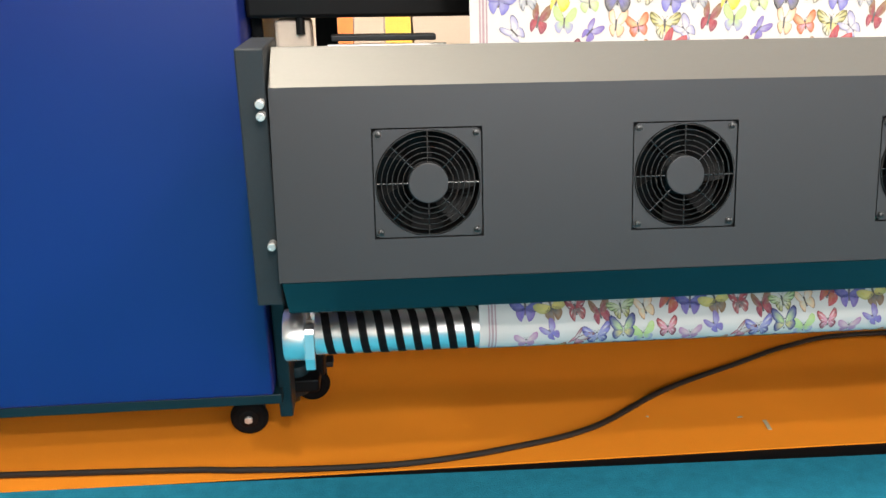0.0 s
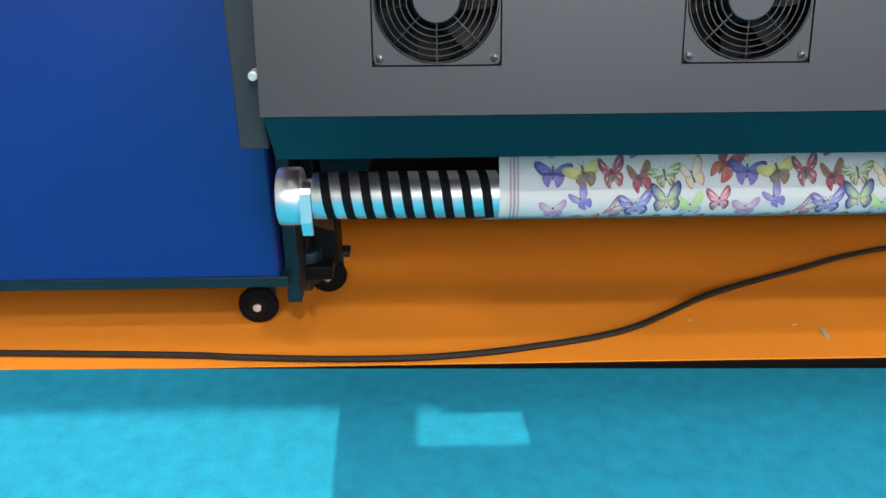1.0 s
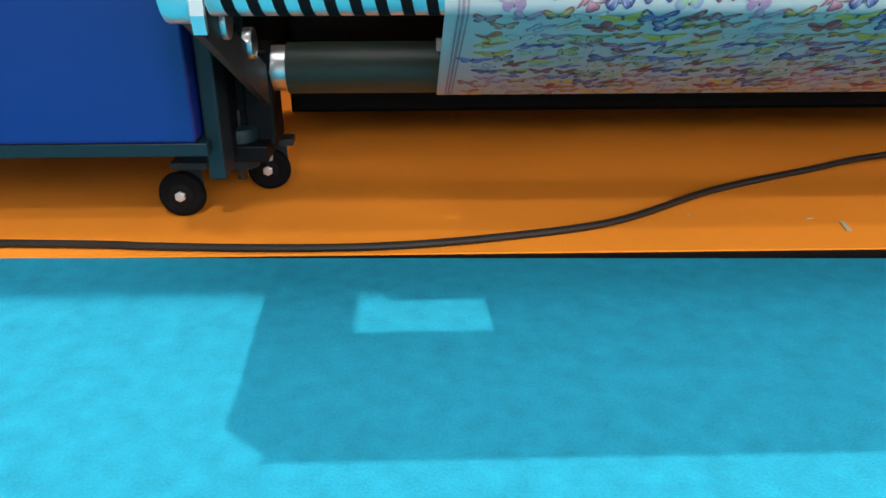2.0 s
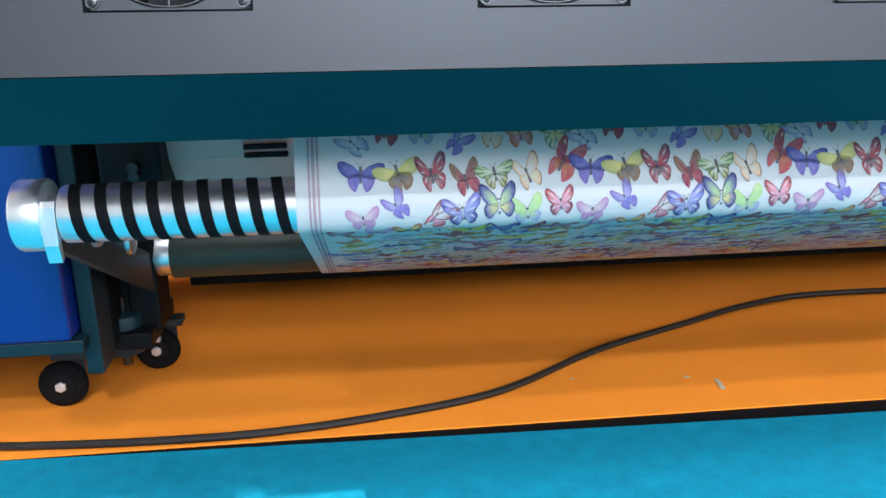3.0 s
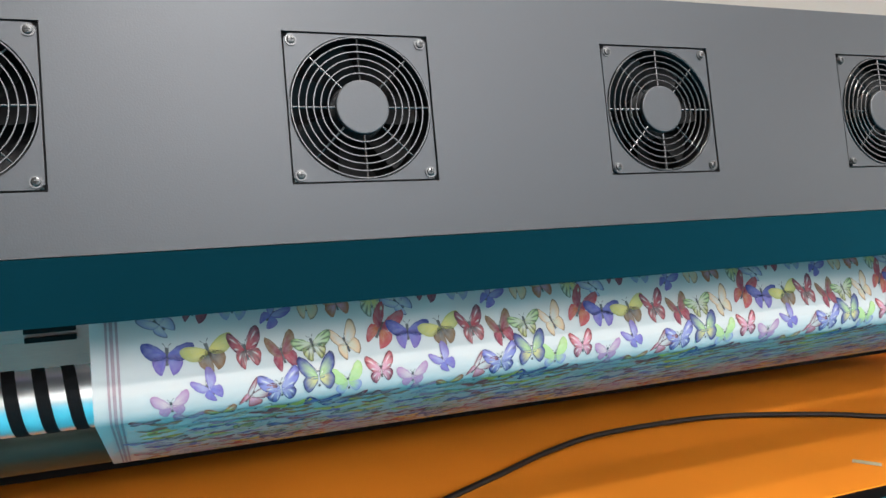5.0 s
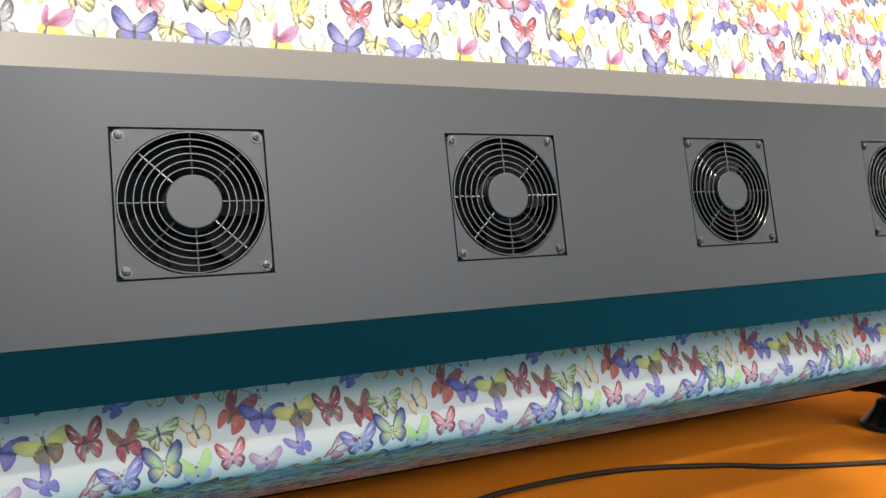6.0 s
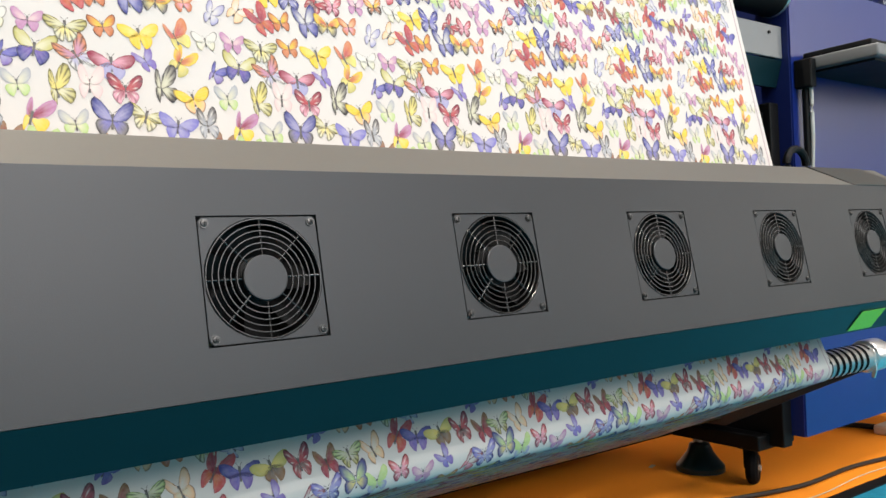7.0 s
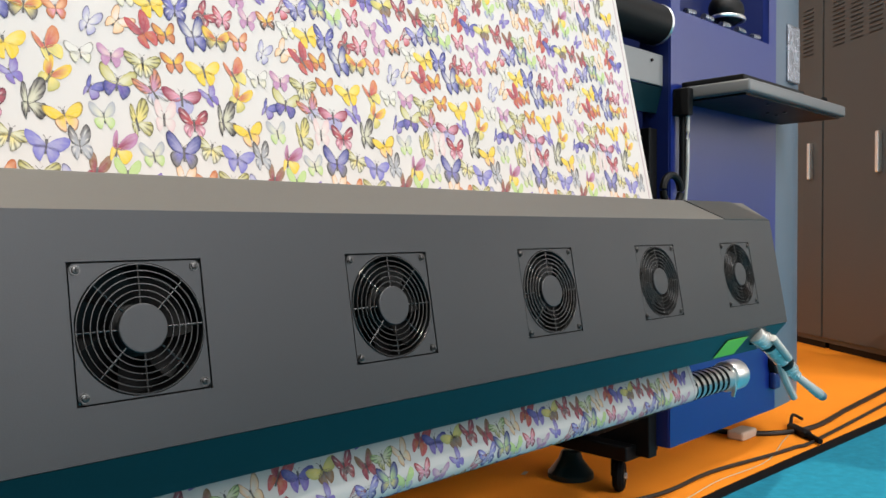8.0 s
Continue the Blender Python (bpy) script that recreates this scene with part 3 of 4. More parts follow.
def wing(outline, size, stretch, sweep, root, outer, manner, side, rng):
    """One wing as a fan of rings about its root: places (u, v), colours and faces."""
    pts = []
    for k, (x, y) in enumerate(outline):
        nx, ny = outline[(k + 1) % len(outline)]
        for px, py in ((x, y), ((x + nx) / 2 * 1.02, (y + ny) / 2 * 1.02)):
            px, py = px * stretch, py + 0.03 * (rng.random() - 0.5)
            c, d = math.cos(sweep), math.sin(sweep)
            pts.append((side * (px * c - py * d) * size * 0.92, (px * d + py * c) * size * 1.12))
    n = len(pts)
    mx, my = side * 0.05 * size, 0.02 * size
    verts, cols, faces = [(mx, my)], [blend(root, outer, 0.1)], []
    edge = blend(outer, INK, {"soft": 0.12, "rim": 0.8, "stripe": 0.75, "spot": 0.55}[manner])
    for f, mixed in ((0.35, 0.2), (0.62, 0.6), (0.86, 1.0), (1.0, None)):
        for k, (x, y) in enumerate(pts):
            col = edge if mixed is None else blend(root, outer, min(1.0, mixed + 0.25 * (rng.random() - 0.5)))
            # watercolour pools and runs thin
            if mixed is not None:
                col = blend(col, PAPER, 0.14 * rng.random())
            if manner == "stripe" and mixed and mixed > 0.3 and k % 3 == 0:
                col = blend(col, INK, 0.8)
            if manner == "spot" and mixed == 1.0 and k % 4 == 1:
                col = blend(col, INK, 0.75)
            if manner == "spot" and mixed == 0.6 and k % 5 == 2:
                col = PAPER
            verts.append((mx + (x - mx) * f, my + (y - my) * f))
            cols.append(col)
    for k in range(n):
        faces.append((0, 1 + k, 1 + (k + 1) % n))
    for lev in range(3):
        for k in range(n):
            a, b = 1 + lev * n + k, 1 + lev * n + (k + 1) % n
            faces.append((a, a + n, b + n))
            faces.append((a, b + n, b))
    return verts, cols, faces


def butterfly(name, rng):
    up_root, up_outer, low_root, low_outer, manner, bearing, span = BUTTERFLIES[name]
    up, low, stretch, _ = BEARING[bearing]
    verts, cols, faces = [], [], []

    def take(v, c, f):
        k = len(verts)
        verts.extend(v)
        cols.extend(c)
        faces.extend(tuple(i + k for i in q) for q in f)

    h = span * 0.505
    up, low = up + 0.3 * (rng.random() - 0.5), low + 0.3 * (rng.random() - 0.5)
    for side in (-1, 1):
        # seen aslant, the far pair of wings is foreshortened
        narrow = {"flat": 1.0, "down": 0.92, "tilt": 0.75, "side": 0.35}[bearing] if side < 0 else 1.0
        take(*wing(LOWER, h, stretch * narrow, low, low_root, low_outer, manner, side, rng))
        take(*wing(UPPER, h, stretch * narrow, up, up_root, up_outer, manner, side, rng))
    b = h * 0.055
    take([(-b, -h * 0.42), (b, -h * 0.42), (b * 1.3, h * 0.3), (-b * 1.3, h * 0.3)], [SMOKE] * 4, [(0, 1, 2), (0, 2, 3)])
    for side in (-1, 1):
        take([(0, h * 0.28), (side * h * 0.15, h * 0.48), (side * h * 0.18, h * 0.46)], [SMOKE] * 3, [(0, 1, 2)])
    return verts, cols, faces


def tile_of_butterflies(width, height, rng):
    """Places, turns and shapes of one repeat of the pattern; the same repeat runs over the whole web."""
    tile = []
    for r, (begin, names) in enumerate(ROWS):
        names = names.split()
        for k, name in enumerate(names):
            u = (begin + (k + 0.22 * (rng.random() - 0.5)) / len(names)) * width
            v = (r + 0.42 * (rng.random() - 0.5)) * height / len(ROWS)
            turn = 2 * BEARING[BUTTERFLIES[name][5]][3] * (rng.random() - 0.5)
            tile.append((u % width, v, turn, butterfly(name, rng)))
    return tile


def build_print(fabric):
    rng = random.Random(11)
    width, height = 0.2353, 0.345
    tile = tile_of_butterflies(width, height, rng)
    vx, vs, lift, cols, faces = [], [], [], [], []
    x_in, x_out = FAB_X0 + 0.026, FAB_X1 - 0.016
    s_end = LENGTHS[26]
    for i in range(-2, int((x_out - x_in) / width) + 1):
        for j in range(-3, int(s_end / height) + 1):
            for q, (u, v, turn, (bv, bc, bf)) in enumerate(tile):
                x, s = 0.5315 + i * width + u, 0.803 + j * height + v
                if not (x_in + 0.012 < x < x_out - 0.012 and 0.25 < s < s_end - 0.02):
                    continue
                k = len(vx)
                c, d = math.cos(turn), math.sin(turn)
                up = 0.0004 + 0.00001 * (q % 40)
                for a, b in bv:
                    vx.append(x + a * c - b * d)
                    vs.append(s - (a * d + b * c))
                    lift.append(up)
                cols.extend(bc)
                faces.extend((a + k, b + k, e + k) for a, b, e in bf)
    co = on_fabric(np.array(vx), np.array(vs), np.array(lift))
    me = bpy.data.meshes.new("butterfly_print")
    me.from_pydata(co.tolist(), [], faces)
    layer = me.color_attributes.new("dye", "FLOAT_COLOR", "POINT")
    layer.data.foreach_set("color", np.concatenate([np.array(cols) * 0.95, np.ones((len(cols), 1))], 1).astype(np.float32).ravel())
    m = bpy.data.materials.new("textile_dye")
    m.use_nodes = True
    nt = m.node_tree
    b = nt.nodes["Principled BSDF"]
    att = nt.nodes.new("ShaderNodeVertexColor")
    att.layer_name = "dye"
    no = nt.nodes.new("ShaderNodeTexNoise")
    no.inputs["Scale"].default_value, no.inputs["Detail"].default_value = 220, 4
    co_n = nt.nodes.new("ShaderNodeTexCoord")
    nt.links.new(co_n.outputs["Object"], no.inputs["Vector"])
    mr = nt.nodes.new("ShaderNodeMapRange")
    mr.inputs["From Min"].default_value, mr.inputs["From Max"].default_value = 0.42, 0.68
    mr.inputs["To Min"].default_value, mr.inputs["To Max"].default_value = 0.0, 0.10
    nt.links.new(no.outputs["Fac"], mr.inputs["Value"])
    mix = nt.nodes.new("ShaderNodeMix")
    mix.data_type = "RGBA"
    nt.links.new(mr.outputs[0], mix.inputs["Factor"])
    nt.links.new(att.outputs["Color"], mix.inputs["A"])
    mix.inputs["B"].default_value = (0.54, 0.52, 0.50, 1)
    nt.links.new(mix.outputs["Result"], b.inputs["Base Color"])
    b.inputs["Roughness"].default_value, b.inputs["Specular IOR Level"].default_value = 0.8, 0.2
    me.materials.append(m)
    ob = new("butterfly_print", me)
    ob.parent = fabric
    return tagged(ob, "many small watercolour butterflies printed on the cloth", kind="stuff")


fabric = build_fabric()
build_print(fabric)

# ---- parts of the printer behind and beside the web ----


def build_beam():
    t = thing("printer_beam", Matrix.Identity(4), "black printer crossbeam behind the fabric web", "printer beam")
    # plain sheet down to the floor, added to stop light from the rear
    part("back_sheet", box((-0.24, 1.10, 0.002), (2.085, 1.14, 0.56)), BLACK, t)
    part("beam", box((-0.245, 0.42, 0.779), (2.13, 0.50, 0.96), 0.006), BLACK, t)
    # plain block for the hidden printer body, added to stop light from above
    part("body", box((-0.243, 0.53, 0.95), (2.085, 1.15, 1.75), 0.01), BLACK, t, "black printer body")
    # black sheet added to close off the space behind the take-up tube
    part("under_sheet", box((-0.16, 0.70, 0.115), (2.06, 0.715, 0.60), 0.002), RUBBER, t, "black sheet closing the space behind the tube")
    part("stay", box((-0.16, 0.70, 0.60), (-0.12, 0.715, 0.96)), BLACK, t)
    part("rail", box((-0.120, 0.44, 0.742), (0.045, 0.47, 0.751), 0.002), GREY_DARK, t)
    part("rail", rod((-0.125, 0.43, 0.734), (0.06, 0.43, 0.734), 0.005, 16), CHROME, t, "pale steel rail")
    part("valve_block", box((-0.205, 0.43, 0.70), (-0.150, 0.49, 0.776), 0.006), BEIGE, t, "brown moulded valve block")
    part("fitting", rod((-0.165, 0.43, 0.755), (-0.165, 0.43, 0.784), 0.007, 12), BLACK, t)
    return t


def build_heater():
    t = thing("heater_plate", Matrix.Identity(4), "bare metal heater plate behind the fabric under the dryer", "heater")
    # upper edge drawn forward to trim the light patch on the aisle carpet
    prof = [(0.268, 0.70), (0.316, 0.54), (0.318, 0.45), (0.335, 0.400), (0.375, 0.352), (0.382, 0.355), (0.342, 0.404), (0.325, 0.45), (0.323, 0.54), (0.275, 0.70)]
    part("plate", extrude_x(prof, -0.10, 1.93), PLATE, t)
    for z, y in ((0.400, 0.333), (0.411, 0.328), (0.424, 0.322)):
        part("slot", box((0.0, y - 0.005, z), (0.052, y + 0.006, z + 0.006), 0.001), BLACK, t)
    part("bracket", box((-0.16, 0.29, 0.36), (-0.09, 0.40, 0.70), 0.004), BLACK, t)
    # added black plate, sized to block light round that patch
    part("shadow_plate", box((-0.21, 0.185, 0.50), (-0.134, 0.289, 0.722), 0.003), BLACK, t)
    part("bracket", box((1.93, 0.25, 0.50), (1.96, 0.38, 0.69), 0.004), BLACK, t)
    for z in (0.392, 0.402):
        part("bolt", rod((-0.118, 0.275, z), (-0.118, 0.29, z), 0.006, 12), ZINC, t)
    return t


def build_cabinet(left):
    if left:
        x0, x1, label = -1.35, -0.2469, "tall royal blue powder-coated printer cabinet with dark base rail"
    else:
        x0, x1, label = 2.143, 3.192, "royal blue printer cabinet with ink bay and rounded grey column"
    t = thing("printer_cabinet", Matrix.Identity(4), label, "printer cabinet", "side cabinets of the printer")
    yf, zb = 0.3662, 0.146
    top = 1.9
    if left:
        part("front_panel", box((x0, yf, zb + 0.012), (x1, 1.15, top), 0.006, 3), BLUE, t, smooth=True)
        part("base_rail", box((x0 + 0.004, yf + 0.006, zb - 0.008), (x1 + 0.012, 1.14, zb + 0.011), 0.002), TEAL_DEEP, t, "blackish teal base rail")
        part("inner_frame", box((x1 + 0.003, yf + 0.03, zb - 0.05), (x1 + 0.026, yf + 0.09, 0.46), 0.003), TEAL_DEEP, t, "blackish teal steel upright")
        part("inner_panel", box((x1 + 0.002, yf + 0.10, 0.10), (x1 + 0.02, 1.1, top), 0.002), BLACK, t)
    else:
        # front with an opening for the ink bay
        bay = (2.19, 2.737, 1.29, 1.60)
        bm = box((x0, yf, zb), (2.79, yf + 0.02, bay[2]))
        box((x0, yf, bay[3]), (2.79, yf + 0.02, top), bm=bm)
        box((x0, yf, bay[2]), (bay[0], yf + 0.02, bay[3]), bm=bm)
        box((bay[1], yf, bay[2]), (2.79, yf + 0.02, bay[3]), bm=bm)
        part("front_panel", bm, BLUE, t)
        # sheets of the bay, in a darker blue than the front
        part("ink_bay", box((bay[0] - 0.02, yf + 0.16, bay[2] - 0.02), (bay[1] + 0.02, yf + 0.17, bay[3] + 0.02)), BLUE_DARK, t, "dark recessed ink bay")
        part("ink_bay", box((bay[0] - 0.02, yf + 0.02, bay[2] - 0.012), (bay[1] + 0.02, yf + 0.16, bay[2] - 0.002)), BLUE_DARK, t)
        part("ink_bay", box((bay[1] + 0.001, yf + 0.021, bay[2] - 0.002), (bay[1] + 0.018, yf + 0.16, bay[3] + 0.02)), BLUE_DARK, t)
        # side in a darker blue than the front
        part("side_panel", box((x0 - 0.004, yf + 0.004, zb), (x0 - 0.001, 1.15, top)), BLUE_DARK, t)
        # black sheet covering all but a narrow strip of the side
        part("inner_panel", box((x0 - 0.045, yf + 0.035, 0.12), (x0 - 0.006, 1.12, 0.98), 0.003), BLACK, t)
        # rounded grey column at the outer end
        bm = bmesh.new()
        prof, n = [], 10
        for k in range(n + 1):
            a = math.pi / 2 * k / n
            prof.append((2.792 + 0.400 * math.sin(a), yf + 0.002 + 0.14 * (1 - math.cos(a))))
        prof += [(3.192, 1.15), (2.792, 1.15)]
        lo = [bm.verts.new((x, y, zb + 0.09 * max(0, (x - 3.02) / 0.17) ** 2)) for x, y in prof]
        hi = [bm.verts.new((x, y, top)) for x, y in prof]
        bm.faces.new(lo)
        bm.faces.new(hi[::-1])
        for i in range(len(prof)):
            bm.faces.new((lo[i], lo[(i + 1) % len(prof)], hi[(i + 1) % len(prof)], hi[i]))
        part("corner_column", bm, COLUMN, t, "blue-grey rounded corner column", smooth=True)
        part("switch_box", box((2.745, yf - 0.02, 0.215), (2.79, yf, 0.268), 0.006), BLUE_DARK, t)
        part("rotary_switch", rod((2.775, yf - 0.022, 0.300), (2.775, yf, 0.300), 0.040, 28, bevel=0.004), BLACK, t, "round black rotary switch", smooth=True)
        for k in range(5):
            x = 2.24 + 0.10 * k
            part("ink_fitting", rod((x, yf + 0.012, 1.300 + 0.005 * (k % 2)), (x + 0.045, yf + 0.012, 1.303), 0.009, 12), FOIL, t)
        dome = bmesh.new()
        bmesh.ops.create_uvsphere(dome, u_segments=24, v_segments=12, radius=0.075, matrix=Matrix.Translation((2.575, yf + 0.06, 1.375)) @ Matrix.Diagonal((1, 0.6, 0.62, 1)))
        cup = part("ink_funnel", dome, BLACK, t, "glossy black ink funnel", smooth=True)
        part("funnel_rim", ring(0.062, 0.006, 36, 8), CHROME, cup, "chrome rim of the funnel", smooth=True, m=Matrix.Translation((2.575, yf + 0.055, 1.348)) @ Matrix.Rotation(radians(90), 4, "X") @ Matrix.Diagonal((1, 1, 0.7, 1)))
        part("film_strip", box((2.880, yf - 0.002, 1.195), (2.975, yf + 0.030, 1.38), 0.004), FOIL, t, "shiny crumpled clear film strip")
    return t


def build_leg(x, y, mirror):
    """A machine foot: upright, levelling pad and two castors on their forks."""
    k = -1 if mirror else 1
    t = thing("machine_foot", Matrix.Translation((x, y, 0)) @ Matrix.Diagonal((k, 1, 1, 1)), "dark steel machine foot with levelling pad and castors on the carpet", "machine foot", "feet of the machine")
    part("upright", box((0.04, 0.03, 0.115), (0.125, 0.14, 0.42), 0.004), BLACK, t)
    part("cross_plate", box((0.02, -0.01, 0.088), (0.15, 0.15, 0.114), 0.003), BLACK, t)
    part("levelling_pad", rod((0.10, 0.03, 0.070), (0.10, 0.03, 0.135), 0.030, 24, bevel=0.006), TEAL_DEEP, t, smooth=True)
    part("levelling_screw", rod((0.10, 0.03, 0.05), (0.10, 0.03, 0.16), 0.008, 12), ZINC, t)
    for cx, cy in ((0.012, -0.0), (0.125, 0.115)):
        w = part("castor", ring(0.024, 0.0125, 32, 10), RUBBER, t, "black rubber castor wheel", smooth=True, m=Matrix.Translation((cx, cy, 0.0365)))
        part("wheel_disc", rod((0, -0.0105, 0), (0, 0.0105, 0), 0.025, 28, bevel=0.002), BLACK, w, smooth=True)
        part("axle_bolt", rod((0, -0.017, 0), (0, -0.0104, 0), 0.0085, 6, bevel=0.0015), POLISHED, w)
        fork = box((cx - 0.006, cy + 0.013, 0.034), (cx + 0.03, cy + 0.017, 0.09), 0.002)
        box((cx - 0.01, cy - 0.012, 0.078), (cx + 0.045, cy + 0.02, 0.09), 0.002, bm=fork)
        part("fork", fork, GREY_DARK, t)
        if cx > 0.1:
            part("brake_lever", box((cx - 0.045, cy - 0.03, 0.058), (cx + 0.012, cy - 0.018, 0.066), 0.002), POLISHED, t, "worn steel brake lever")
    return t


def build_far_foot(x, y):
    """The foot under the far cabinet: a flared levelling pad on its screw and one castor in front of it."""
    t = thing("machine_foot", Matrix.Translation((x, y, 0)), "dark machine foot with flared teal pad and castor on carpet", "machine foot", "feet of the machine")
    part("upright", box((-0.06, -0.02, 0.15), (0.05, 0.13, 0.42), 0.004), BLACK, t)
    part("cross_plate", box((-0.10, -0.25, 0.112), (0.06, 0.16, 0.150), 0.004), BLACK, t)
    bm = bmesh.new()
    rows = [[bm.verts.new((r * math.cos(2 * math.pi * k / 28), r * math.sin(2 * math.pi * k / 28), z)) for k in range(28)] for r, z in ((0.066, 0.0), (0.066, 0.014), (0.055, 0.026), (0.036, 0.052), (0.028, 0.074), (0.016, 0.079))]
    for a, b in zip(rows, rows[1:]):
        for k in range(28):
            bm.faces.new((a[k], a[(k + 1) % 28], b[(k + 1) % 28], b[k]))
    bm.faces.new(rows[0][::-1])
    bm.faces.new(rows[-1])
    pad = part("levelling_pad", bm, TEAL, t, "flared dark teal levelling pad", smooth=True)
    part("levelling_screw", rod((0, 0, 0.07), (0, 0, 0.16), 0.010, 14), POLISHED, pad)
    for z in (0.082, 0.098):
        part("lock_nut", rod((0, 0, z), (0, 0, z + 0.010), 0.018, 6, bevel=0.001), POLISHED, pad)
    cx, cy = -0.015, -0.175
    w = part("castor", ring(0.028, 0.016, 32, 10), RUBBER, t, "black rubber castor wheel", smooth=True, m=Matrix.Translation((cx, cy, 0.044)) @ Matrix.Rotation(radians(25), 4, "Z"))
    part("wheel_disc", rod((0, -0.013, 0), (0, 0.013, 0), 0.029, 28, bevel=0.002), BLACK, w, smooth=True)
    part("axle_bolt", rod((0, -0.021, 0), (0, -0.0128, 0), 0.009, 6, bevel=0.0015), POLISHED, w)
    fork = box((cx - 0.012, cy + 0.017, 0.040), (cx + 0.02, cy + 0.021, 0.108), 0.002)
    box((cx - 0.035, cy - 0.022, 0.096), (cx + 0.035, cy + 0.022, 0.1115), 0.002, bm=fork)
    part("fork", fork, BLACK, t)
    return t


def build_shelf():
    t = thing("operator_shelf", Matrix.Identity(4), "grey operator shelf on a black bracket fixed to the cabinet", "shelf")
    part("top", box((2.175, 0.172, 1.054), (2.83, 0.365, 1.086), 0.006, 3), SHELF_TOP, t, smooth=True)
    part("underside", box((2.19, 0.187, 1.048), (2.815, 0.362, 1.0535), 0.001), BLACK, t)
    part("mat", box((2.182, 0.19, 1.0865), (2.56, 0.358, 1.100), 0.003), BLACK, t, "black rubber mat")
    part("bracket", box((2.15, 0.32, 1.01), (2.175, 0.365, 1.08), 0.003), BLACK, t)
    part("bracket_post", rod((2.175, 0.35, 0.82), (2.175, 0.35, 1.02), 0.009, 12), BLACK, t)
    for x, y in ((2.37, 0.21), (2.55, 0.24), (2.53, 0.28), (2.59, 0.28)):
        part("screw", rod((x, y, 1.0445), (x, y, 1.0485), 0.005, 12), ZINC, t)
    part("rest", hose(smooth_line([(2.73, 0.20, 1.096), (2.80, 0.24, 1.096), (2.88, 0.33, 1.094)]), 0.010), BLACK, t, "black rounded rest", smooth=True)
    return t


def build_top_roller():
    t = thing("guide_roller", Matrix.Identity(4), "black guide roller with a chrome end behind the fabric", "roller")
    part("drum", rod((-0.20, 0.405, 1.250), (2.13, 0.405, 1.250), 0.052, 40), BLACK, t, smooth=True)
    part("end_ring", rod((2.129, 0.405, 1.250), (2.142, 0.405, 1.250), 0.053, 40, bevel=0.004), CHROME, t, smooth=True)
    part("axle", rod((2.138, 0.405, 1.250), (2.150, 0.405, 1.250), 0.02, 20), CHROME, t, smooth=True)
    part("axle", rod((-0.25, 0.405, 1.250), (-0.20, 0.405, 1.250), 0.02, 20), CHROME, t, smooth=True)
    return t


def build_cover():
    t = thing("printer_cover", Matrix.Identity(4), "grey sheet cover over a dark teal tray inside the printer", "printer cover")
    part("sheet", box((1.80, 0.385, 1.088), (2.137, 0.393, 1.168), 0.002), COVER_GREY, t)
    part("screw", rod((2.08, 0.381, 1.148), (2.08, 0.386, 1.148), 0.004, 10), BLACK, t)
    part("tray", extrude_x([(0.387, 1.084), (0.394, 1.084), (0.412, 1.02), (0.405, 1.02)], 1.80, 2.137), TEAL, t, "dark teal tray")
    return t


def build_cable(name, pts, r, label, material=CABLE):
    return tagged(new(name, mesh_of(name, hose(smooth_line(pts), r), material, True)), label, "cable")


build_beam()
build_heater()
build_cabinet(True)
build_cabinet(False)
build_leg(-0.3303, 0.5026, False)
build_far_foot(2.15, 0.69)
build_shelf()
build_top_roller()
build_cover()

# ---- cables on the floor ----
zc = 0.007
build_cable("floor_cable", [(-5.5, 0.7, zc), (-2.5, 0.48, zc), (-1.2, 0.42, zc), (-0.486, 0.386, zc), (-0.322, 0.372, zc), (-0.161, 0.362, zc), (-0.004, 0.364, zc), (0.157, 0.389, zc), (0.340, 0.443, zc),
    (0.53, 0.568, zc), (0.74, 0.668, zc), (0.88, 0.732, zc), (1.04, 0.772, zc), (1.31, 0.758, zc), (1.535, 0.67, zc), (1.703, 0.570, zc), (2.134, 0.422, zc), (2.458, 0.409, zc), (2.862, 0.345, zc), (3.3, 0.33, zc), (6.0, 0.40, zc)], 0.0058,
    "black power cable lying in a curve on the orange carpet")
build_cable("floor_cable", [(2.42, 1.0, 0.009), (2.85, 0.72, 0.009), (2.95, 0.52, 0.009), (3.161, 0.403, 0.009), (3.586, 0.413, 0.009), (4.11, 0.43, 0.009), (8.0, 0.55, 0.009)], 0.009,
    "thick black cable on the orange carpet beside the cabinet")
build_cable("white_string", [(3.16, 0.448, 0.003), (2.95, 0.405, 0.003), (2.68, 0.346, 0.003), (2.40, 0.362, 0.003), (2.14, 0.352, 0.003), (1.95, 0.40, 0.003)], 0.0014, "thin white cord lying on the orange carpet", SCRAP)
build_cable("coiled_hose", [Vector((2.05 + 0.042 * math.cos(a), 0.31, 0.812 + 0.038 * math.sin(a))) for a in np.linspace(-0.9, 4.3, 24)] + [Vector((2.01, 0.31, 0.76)), Vector((1.985, 0.29, 0.72)), Vector((1.93, 0.27, 0.68))], 0.009, "black hose loop clipped beside the dryer", BLACK)
build_cable("hanging_cable", [(2.178, 0.338, 1.05), (2.176, 0.336, 0.95), (2.178, 0.34, 0.84), (2.176, 0.357, 0.66)], 0.005, "white cable hanging beside the cabinet edge", CLEAR)


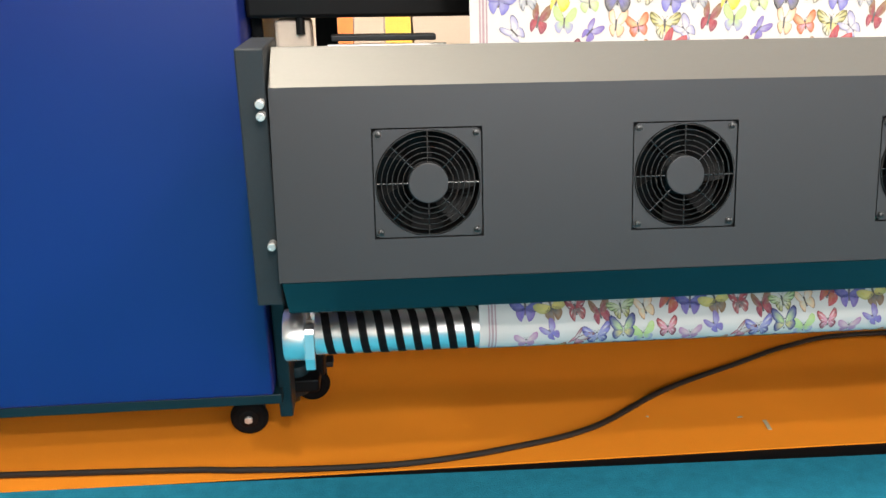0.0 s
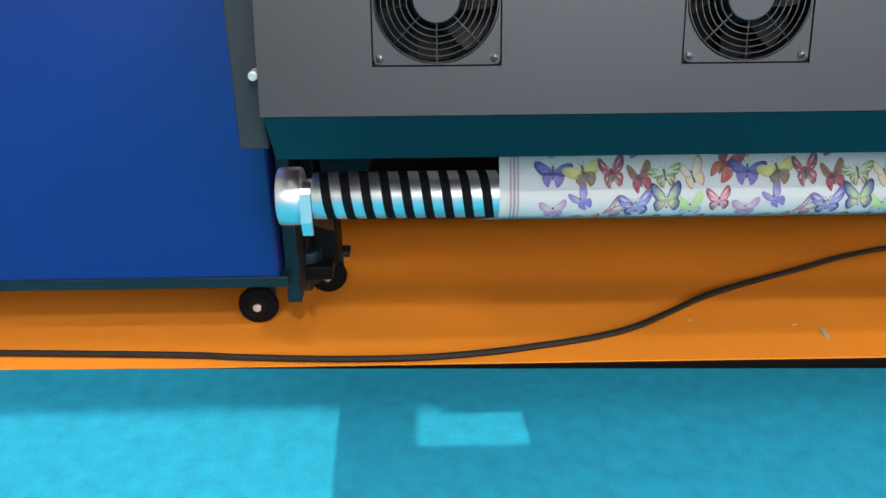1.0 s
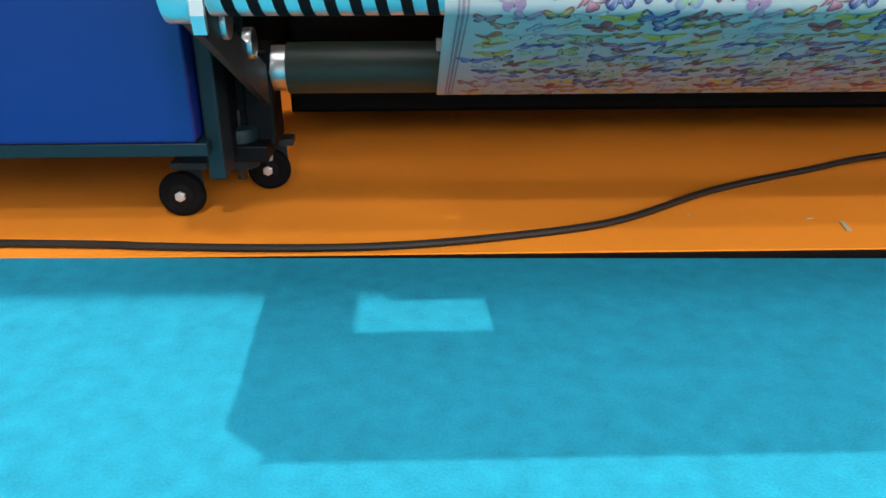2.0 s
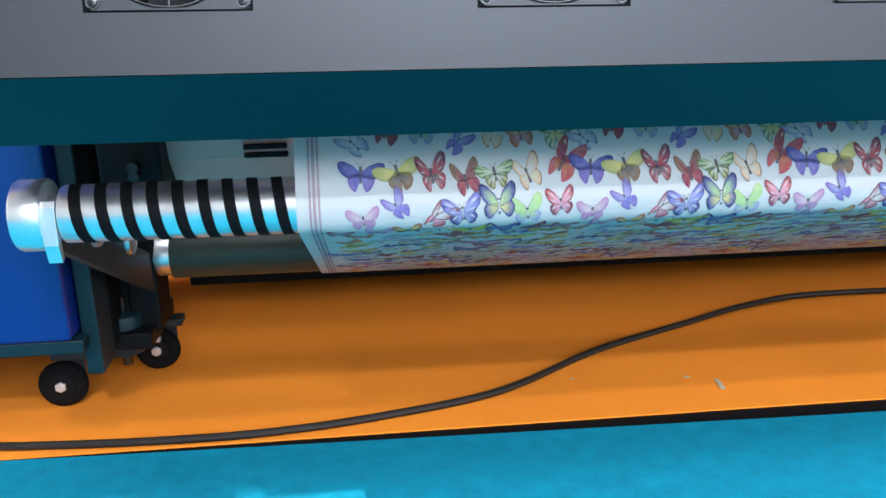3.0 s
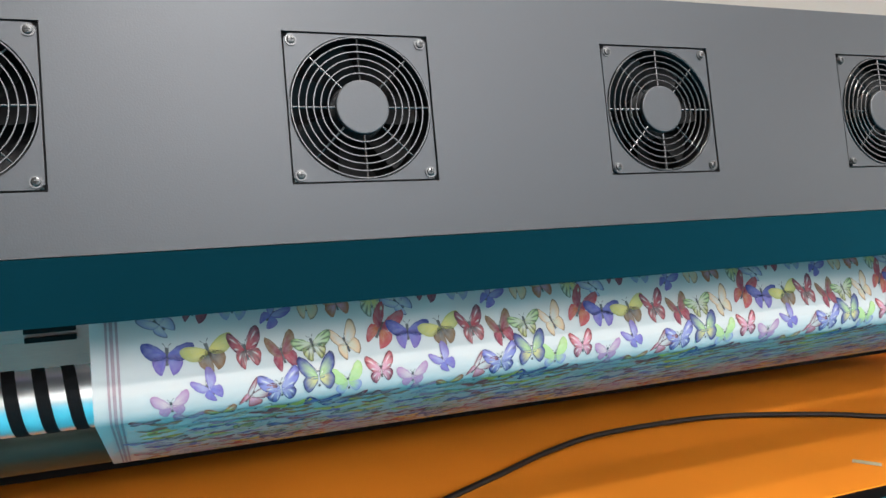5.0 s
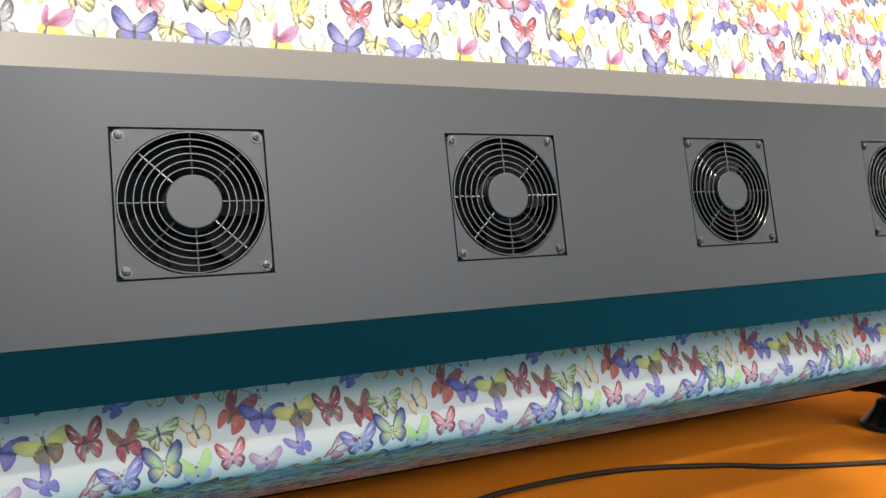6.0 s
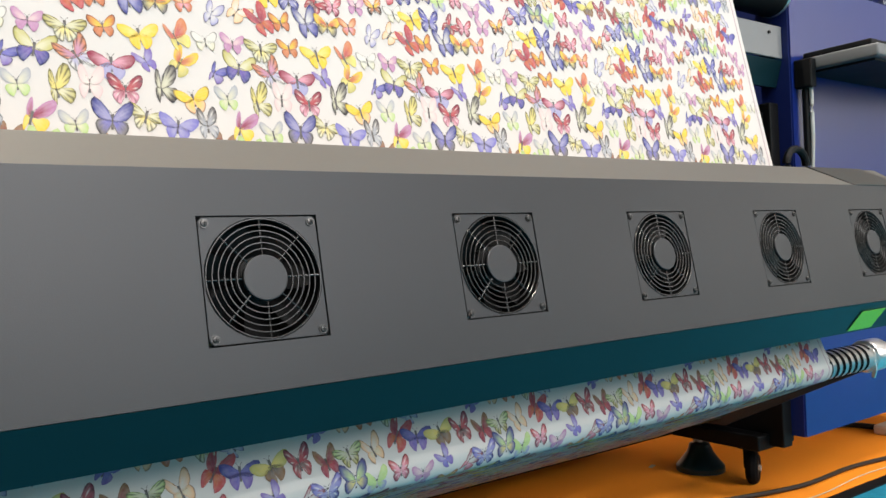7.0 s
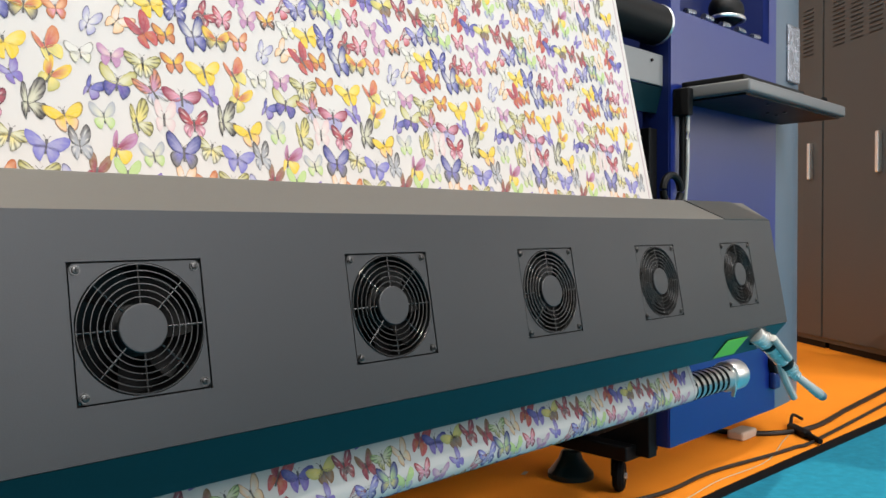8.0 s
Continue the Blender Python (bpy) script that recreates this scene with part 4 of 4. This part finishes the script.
def build_air_gun():
    t = thing("air_valve", Matrix.Translation((-0.135, -0.055, -0.030)), "chrome air valve with clear hoses at the dryer end", "air valve")
    part("body", rod((1.985, 0.05, 0.528), (2.125, 0.05, 0.445), 0.017, 20, bevel=0.003), POLISHED, t, smooth=True)
    part("cap", rod((1.945, 0.05, 0.540), (1.995, 0.05, 0.518), 0.0175, 10, bevel=0.005), POLISHED, t, smooth=True)
    part("cap_ring", rod((1.998, 0.05, 0.520), (2.010, 0.05, 0.513), 0.0195, 20, bevel=0.002), BLACK, t, smooth=True)
    part("collar", rod((2.075, 0.05, 0.475), (2.095, 0.05, 0.463), 0.0190, 16, bevel=0.003), BLACK, t, smooth=True)
    part("lever", rod((1.985, 0.030, 0.530), (2.06, 0.028, 0.480), 0.008, 12, bevel=0.002), CLEAR, t, "milky plastic lever", smooth=True)
    part("fitting", rod((2.122, 0.05, 0.447), (2.150, 0.05, 0.430), 0.013, 6, bevel=0.001), POLISHED, t)
    nz = part("nozzle", rod((2.145, 0.05, 0.433), (2.270, 0.045, 0.374), 0.008, 16, r2=0.0115, bevel=0.001), CLEAR, t, "milky plastic nozzle", smooth=True)
    part("tip", rod((2.268, 0.045, 0.375), (2.290, 0.045, 0.365), 0.0105, 16, bevel=0.002), COLUMN, nz, smooth=True)
    part("clear_hose", hose(smooth_line([(2.06, 0.05, 0.475), (2.10, 0.055, 0.435), (2.165, 0.06, 0.380)]), 0.008), CLEAR, t, "clear plastic hose", smooth=True)
    part("mount", box((1.955, 0.058, 0.515), (1.975, 0.078, 0.535), 0.003), GREY_DARK, t)
    return t


build_air_gun()


def build_locker(x, y, yaw, w):
    t = thing("steel_locker", pose(x, y, 0, 0, 0, yaw), "tall grey-brown steel locker with louvred door on the carpet", "locker", "steel lockers")
    part("body", box((0, 0, 0.04), (w, 0.5, 2.2), 0.004), LOCKER, t)
    part("plinth", box((0.02, 0.02, 0.0), (w - 0.02, 0.48, 0.04)), BLACK, t)
    d = part("door", box((0.008, -0.016, 0.07), (w - 0.008, -0.001, 2.17), 0.003), LOCKER, t)
    part("handle", box((w - 0.12, -0.045, 1.02), (w - 0.095, -0.016, 1.24), 0.006), CHROME, d, "chrome pull handle")
    for c in range(3):
        for k in range(12):
            part("louvre", box((0.10 + 0.16 * c, -0.021, 1.78 + 0.025 * k), (0.20 + 0.16 * c, -0.0155, 1.7845 + 0.025 * k)), GREY_DARK, d)
    return t


build_locker(5.60, 1.59, -127.0, 0.62)
build_locker(5.227, 1.095, -127.0, 0.62)
build_locker(4.854, 0.600, -127.0, 0.62)

# ---- things seen through the gap behind the dryer, and scraps ----


def crate(x0, x1, y0, z0, z1, material, label):
    t = thing("storage_box", Matrix.Identity(4), label, "box", "boxes behind the printer")
    # top sloped so that it catches the overhead light and looks bright
    part("body", extrude_x([(y0, z0), (y0 + 0.4, z0), (y0 + 0.4, z1), (y0, z1 - 0.25)], x0, x1), material, t)
    part("lid", extrude_x([(y0 - 0.004, z1 - 0.248), (y0 + 0.4, z1 + 0.004), (y0 + 0.4, z1 + 0.010), (y0 - 0.004, z1 - 0.242)], x0 - 0.003, x1 + 0.003), material, t)


# boxes assumed for the coloured stripes in the gap
crate(-0.52, -0.285, 1.5, 0.0, 0.80, BOX_ORANGE, "orange cardboard box standing behind the printer")
crate(-0.27, -0.19, 1.5, 0.0, 0.80, BEIGE, "beige cardboard box standing behind the printer")
crate(-0.178, -0.115, 1.5, 0.0, 0.80, BOX_ORANGE, "narrow orange cardboard box standing behind the printer")
crate(-0.105, -0.022, 1.55, 0.0, 0.80, BEIGE, "beige cardboard box standing behind the printer")
crate(-0.010, 0.062, 1.5, 0.0, 0.80, BOX_YELLOW, "yellow cardboard box standing behind the printer")
crate(0.075, 1.2, 1.5, 0.0, 0.80, BEIGE, "large beige cardboard box standing behind the printer")


def scrap(x, y, w, d, turn):
    bm = bmesh.new()
    box((-w / 2, -d / 2, 0), (w / 2, d / 2, 0.0012), 0.0004, 1, bm)
    ob = new("paper_scrap", mesh_of("paper_scrap", bm, SCRAP))
    ob.matrix_basis = pose(x, y, 0.0005, 0, 0, turn)
    tagged(ob, "small pale paper scrap on the orange carpet", "scrap", "scraps on the carpet")


scrap(0.687, 0.428, 0.008, 0.034, -8)
scrap(0.646, 0.46, 0.011, 0.004, 10)
scrap(0.464, 0.48, 0.005, 0.004, 0)
scrap(1.393, 0.43, 0.05, 0.016, -50)
scrap(2.077, 0.802, 0.03, 0.012, 20)


def build_plug():
    t = thing("power_plug", pose(3.10, 0.415, 0.0, 0, 0, 229), "black cable clamp and plug on the carpet", "plug")
    part("body", box((-0.05, -0.016, 0.0), (0.07, 0.016, 0.026), 0.007, 3), BLACK, t, smooth=True)
    part("grip", rod((0.07, 0, 0.013), (0.15, 0, 0.012), 0.012, 14, r2=0.009), RUBBER, t, smooth=True)
    part("strap", hose(smooth_line([(-0.05, 0.0, 0.02), (-0.13, 0.05, 0.035), (-0.16, 0.10, 0.012)]), 0.006), BLACK, t, smooth=True)


build_plug()
pale = tagged(new("foam_block", mesh_of("foam_block", box((2.86, 0.50, 0.0), (2.97, 0.56, 0.030), 0.008), BEIGE)), "pale beige foam block under the cabinet", "block")
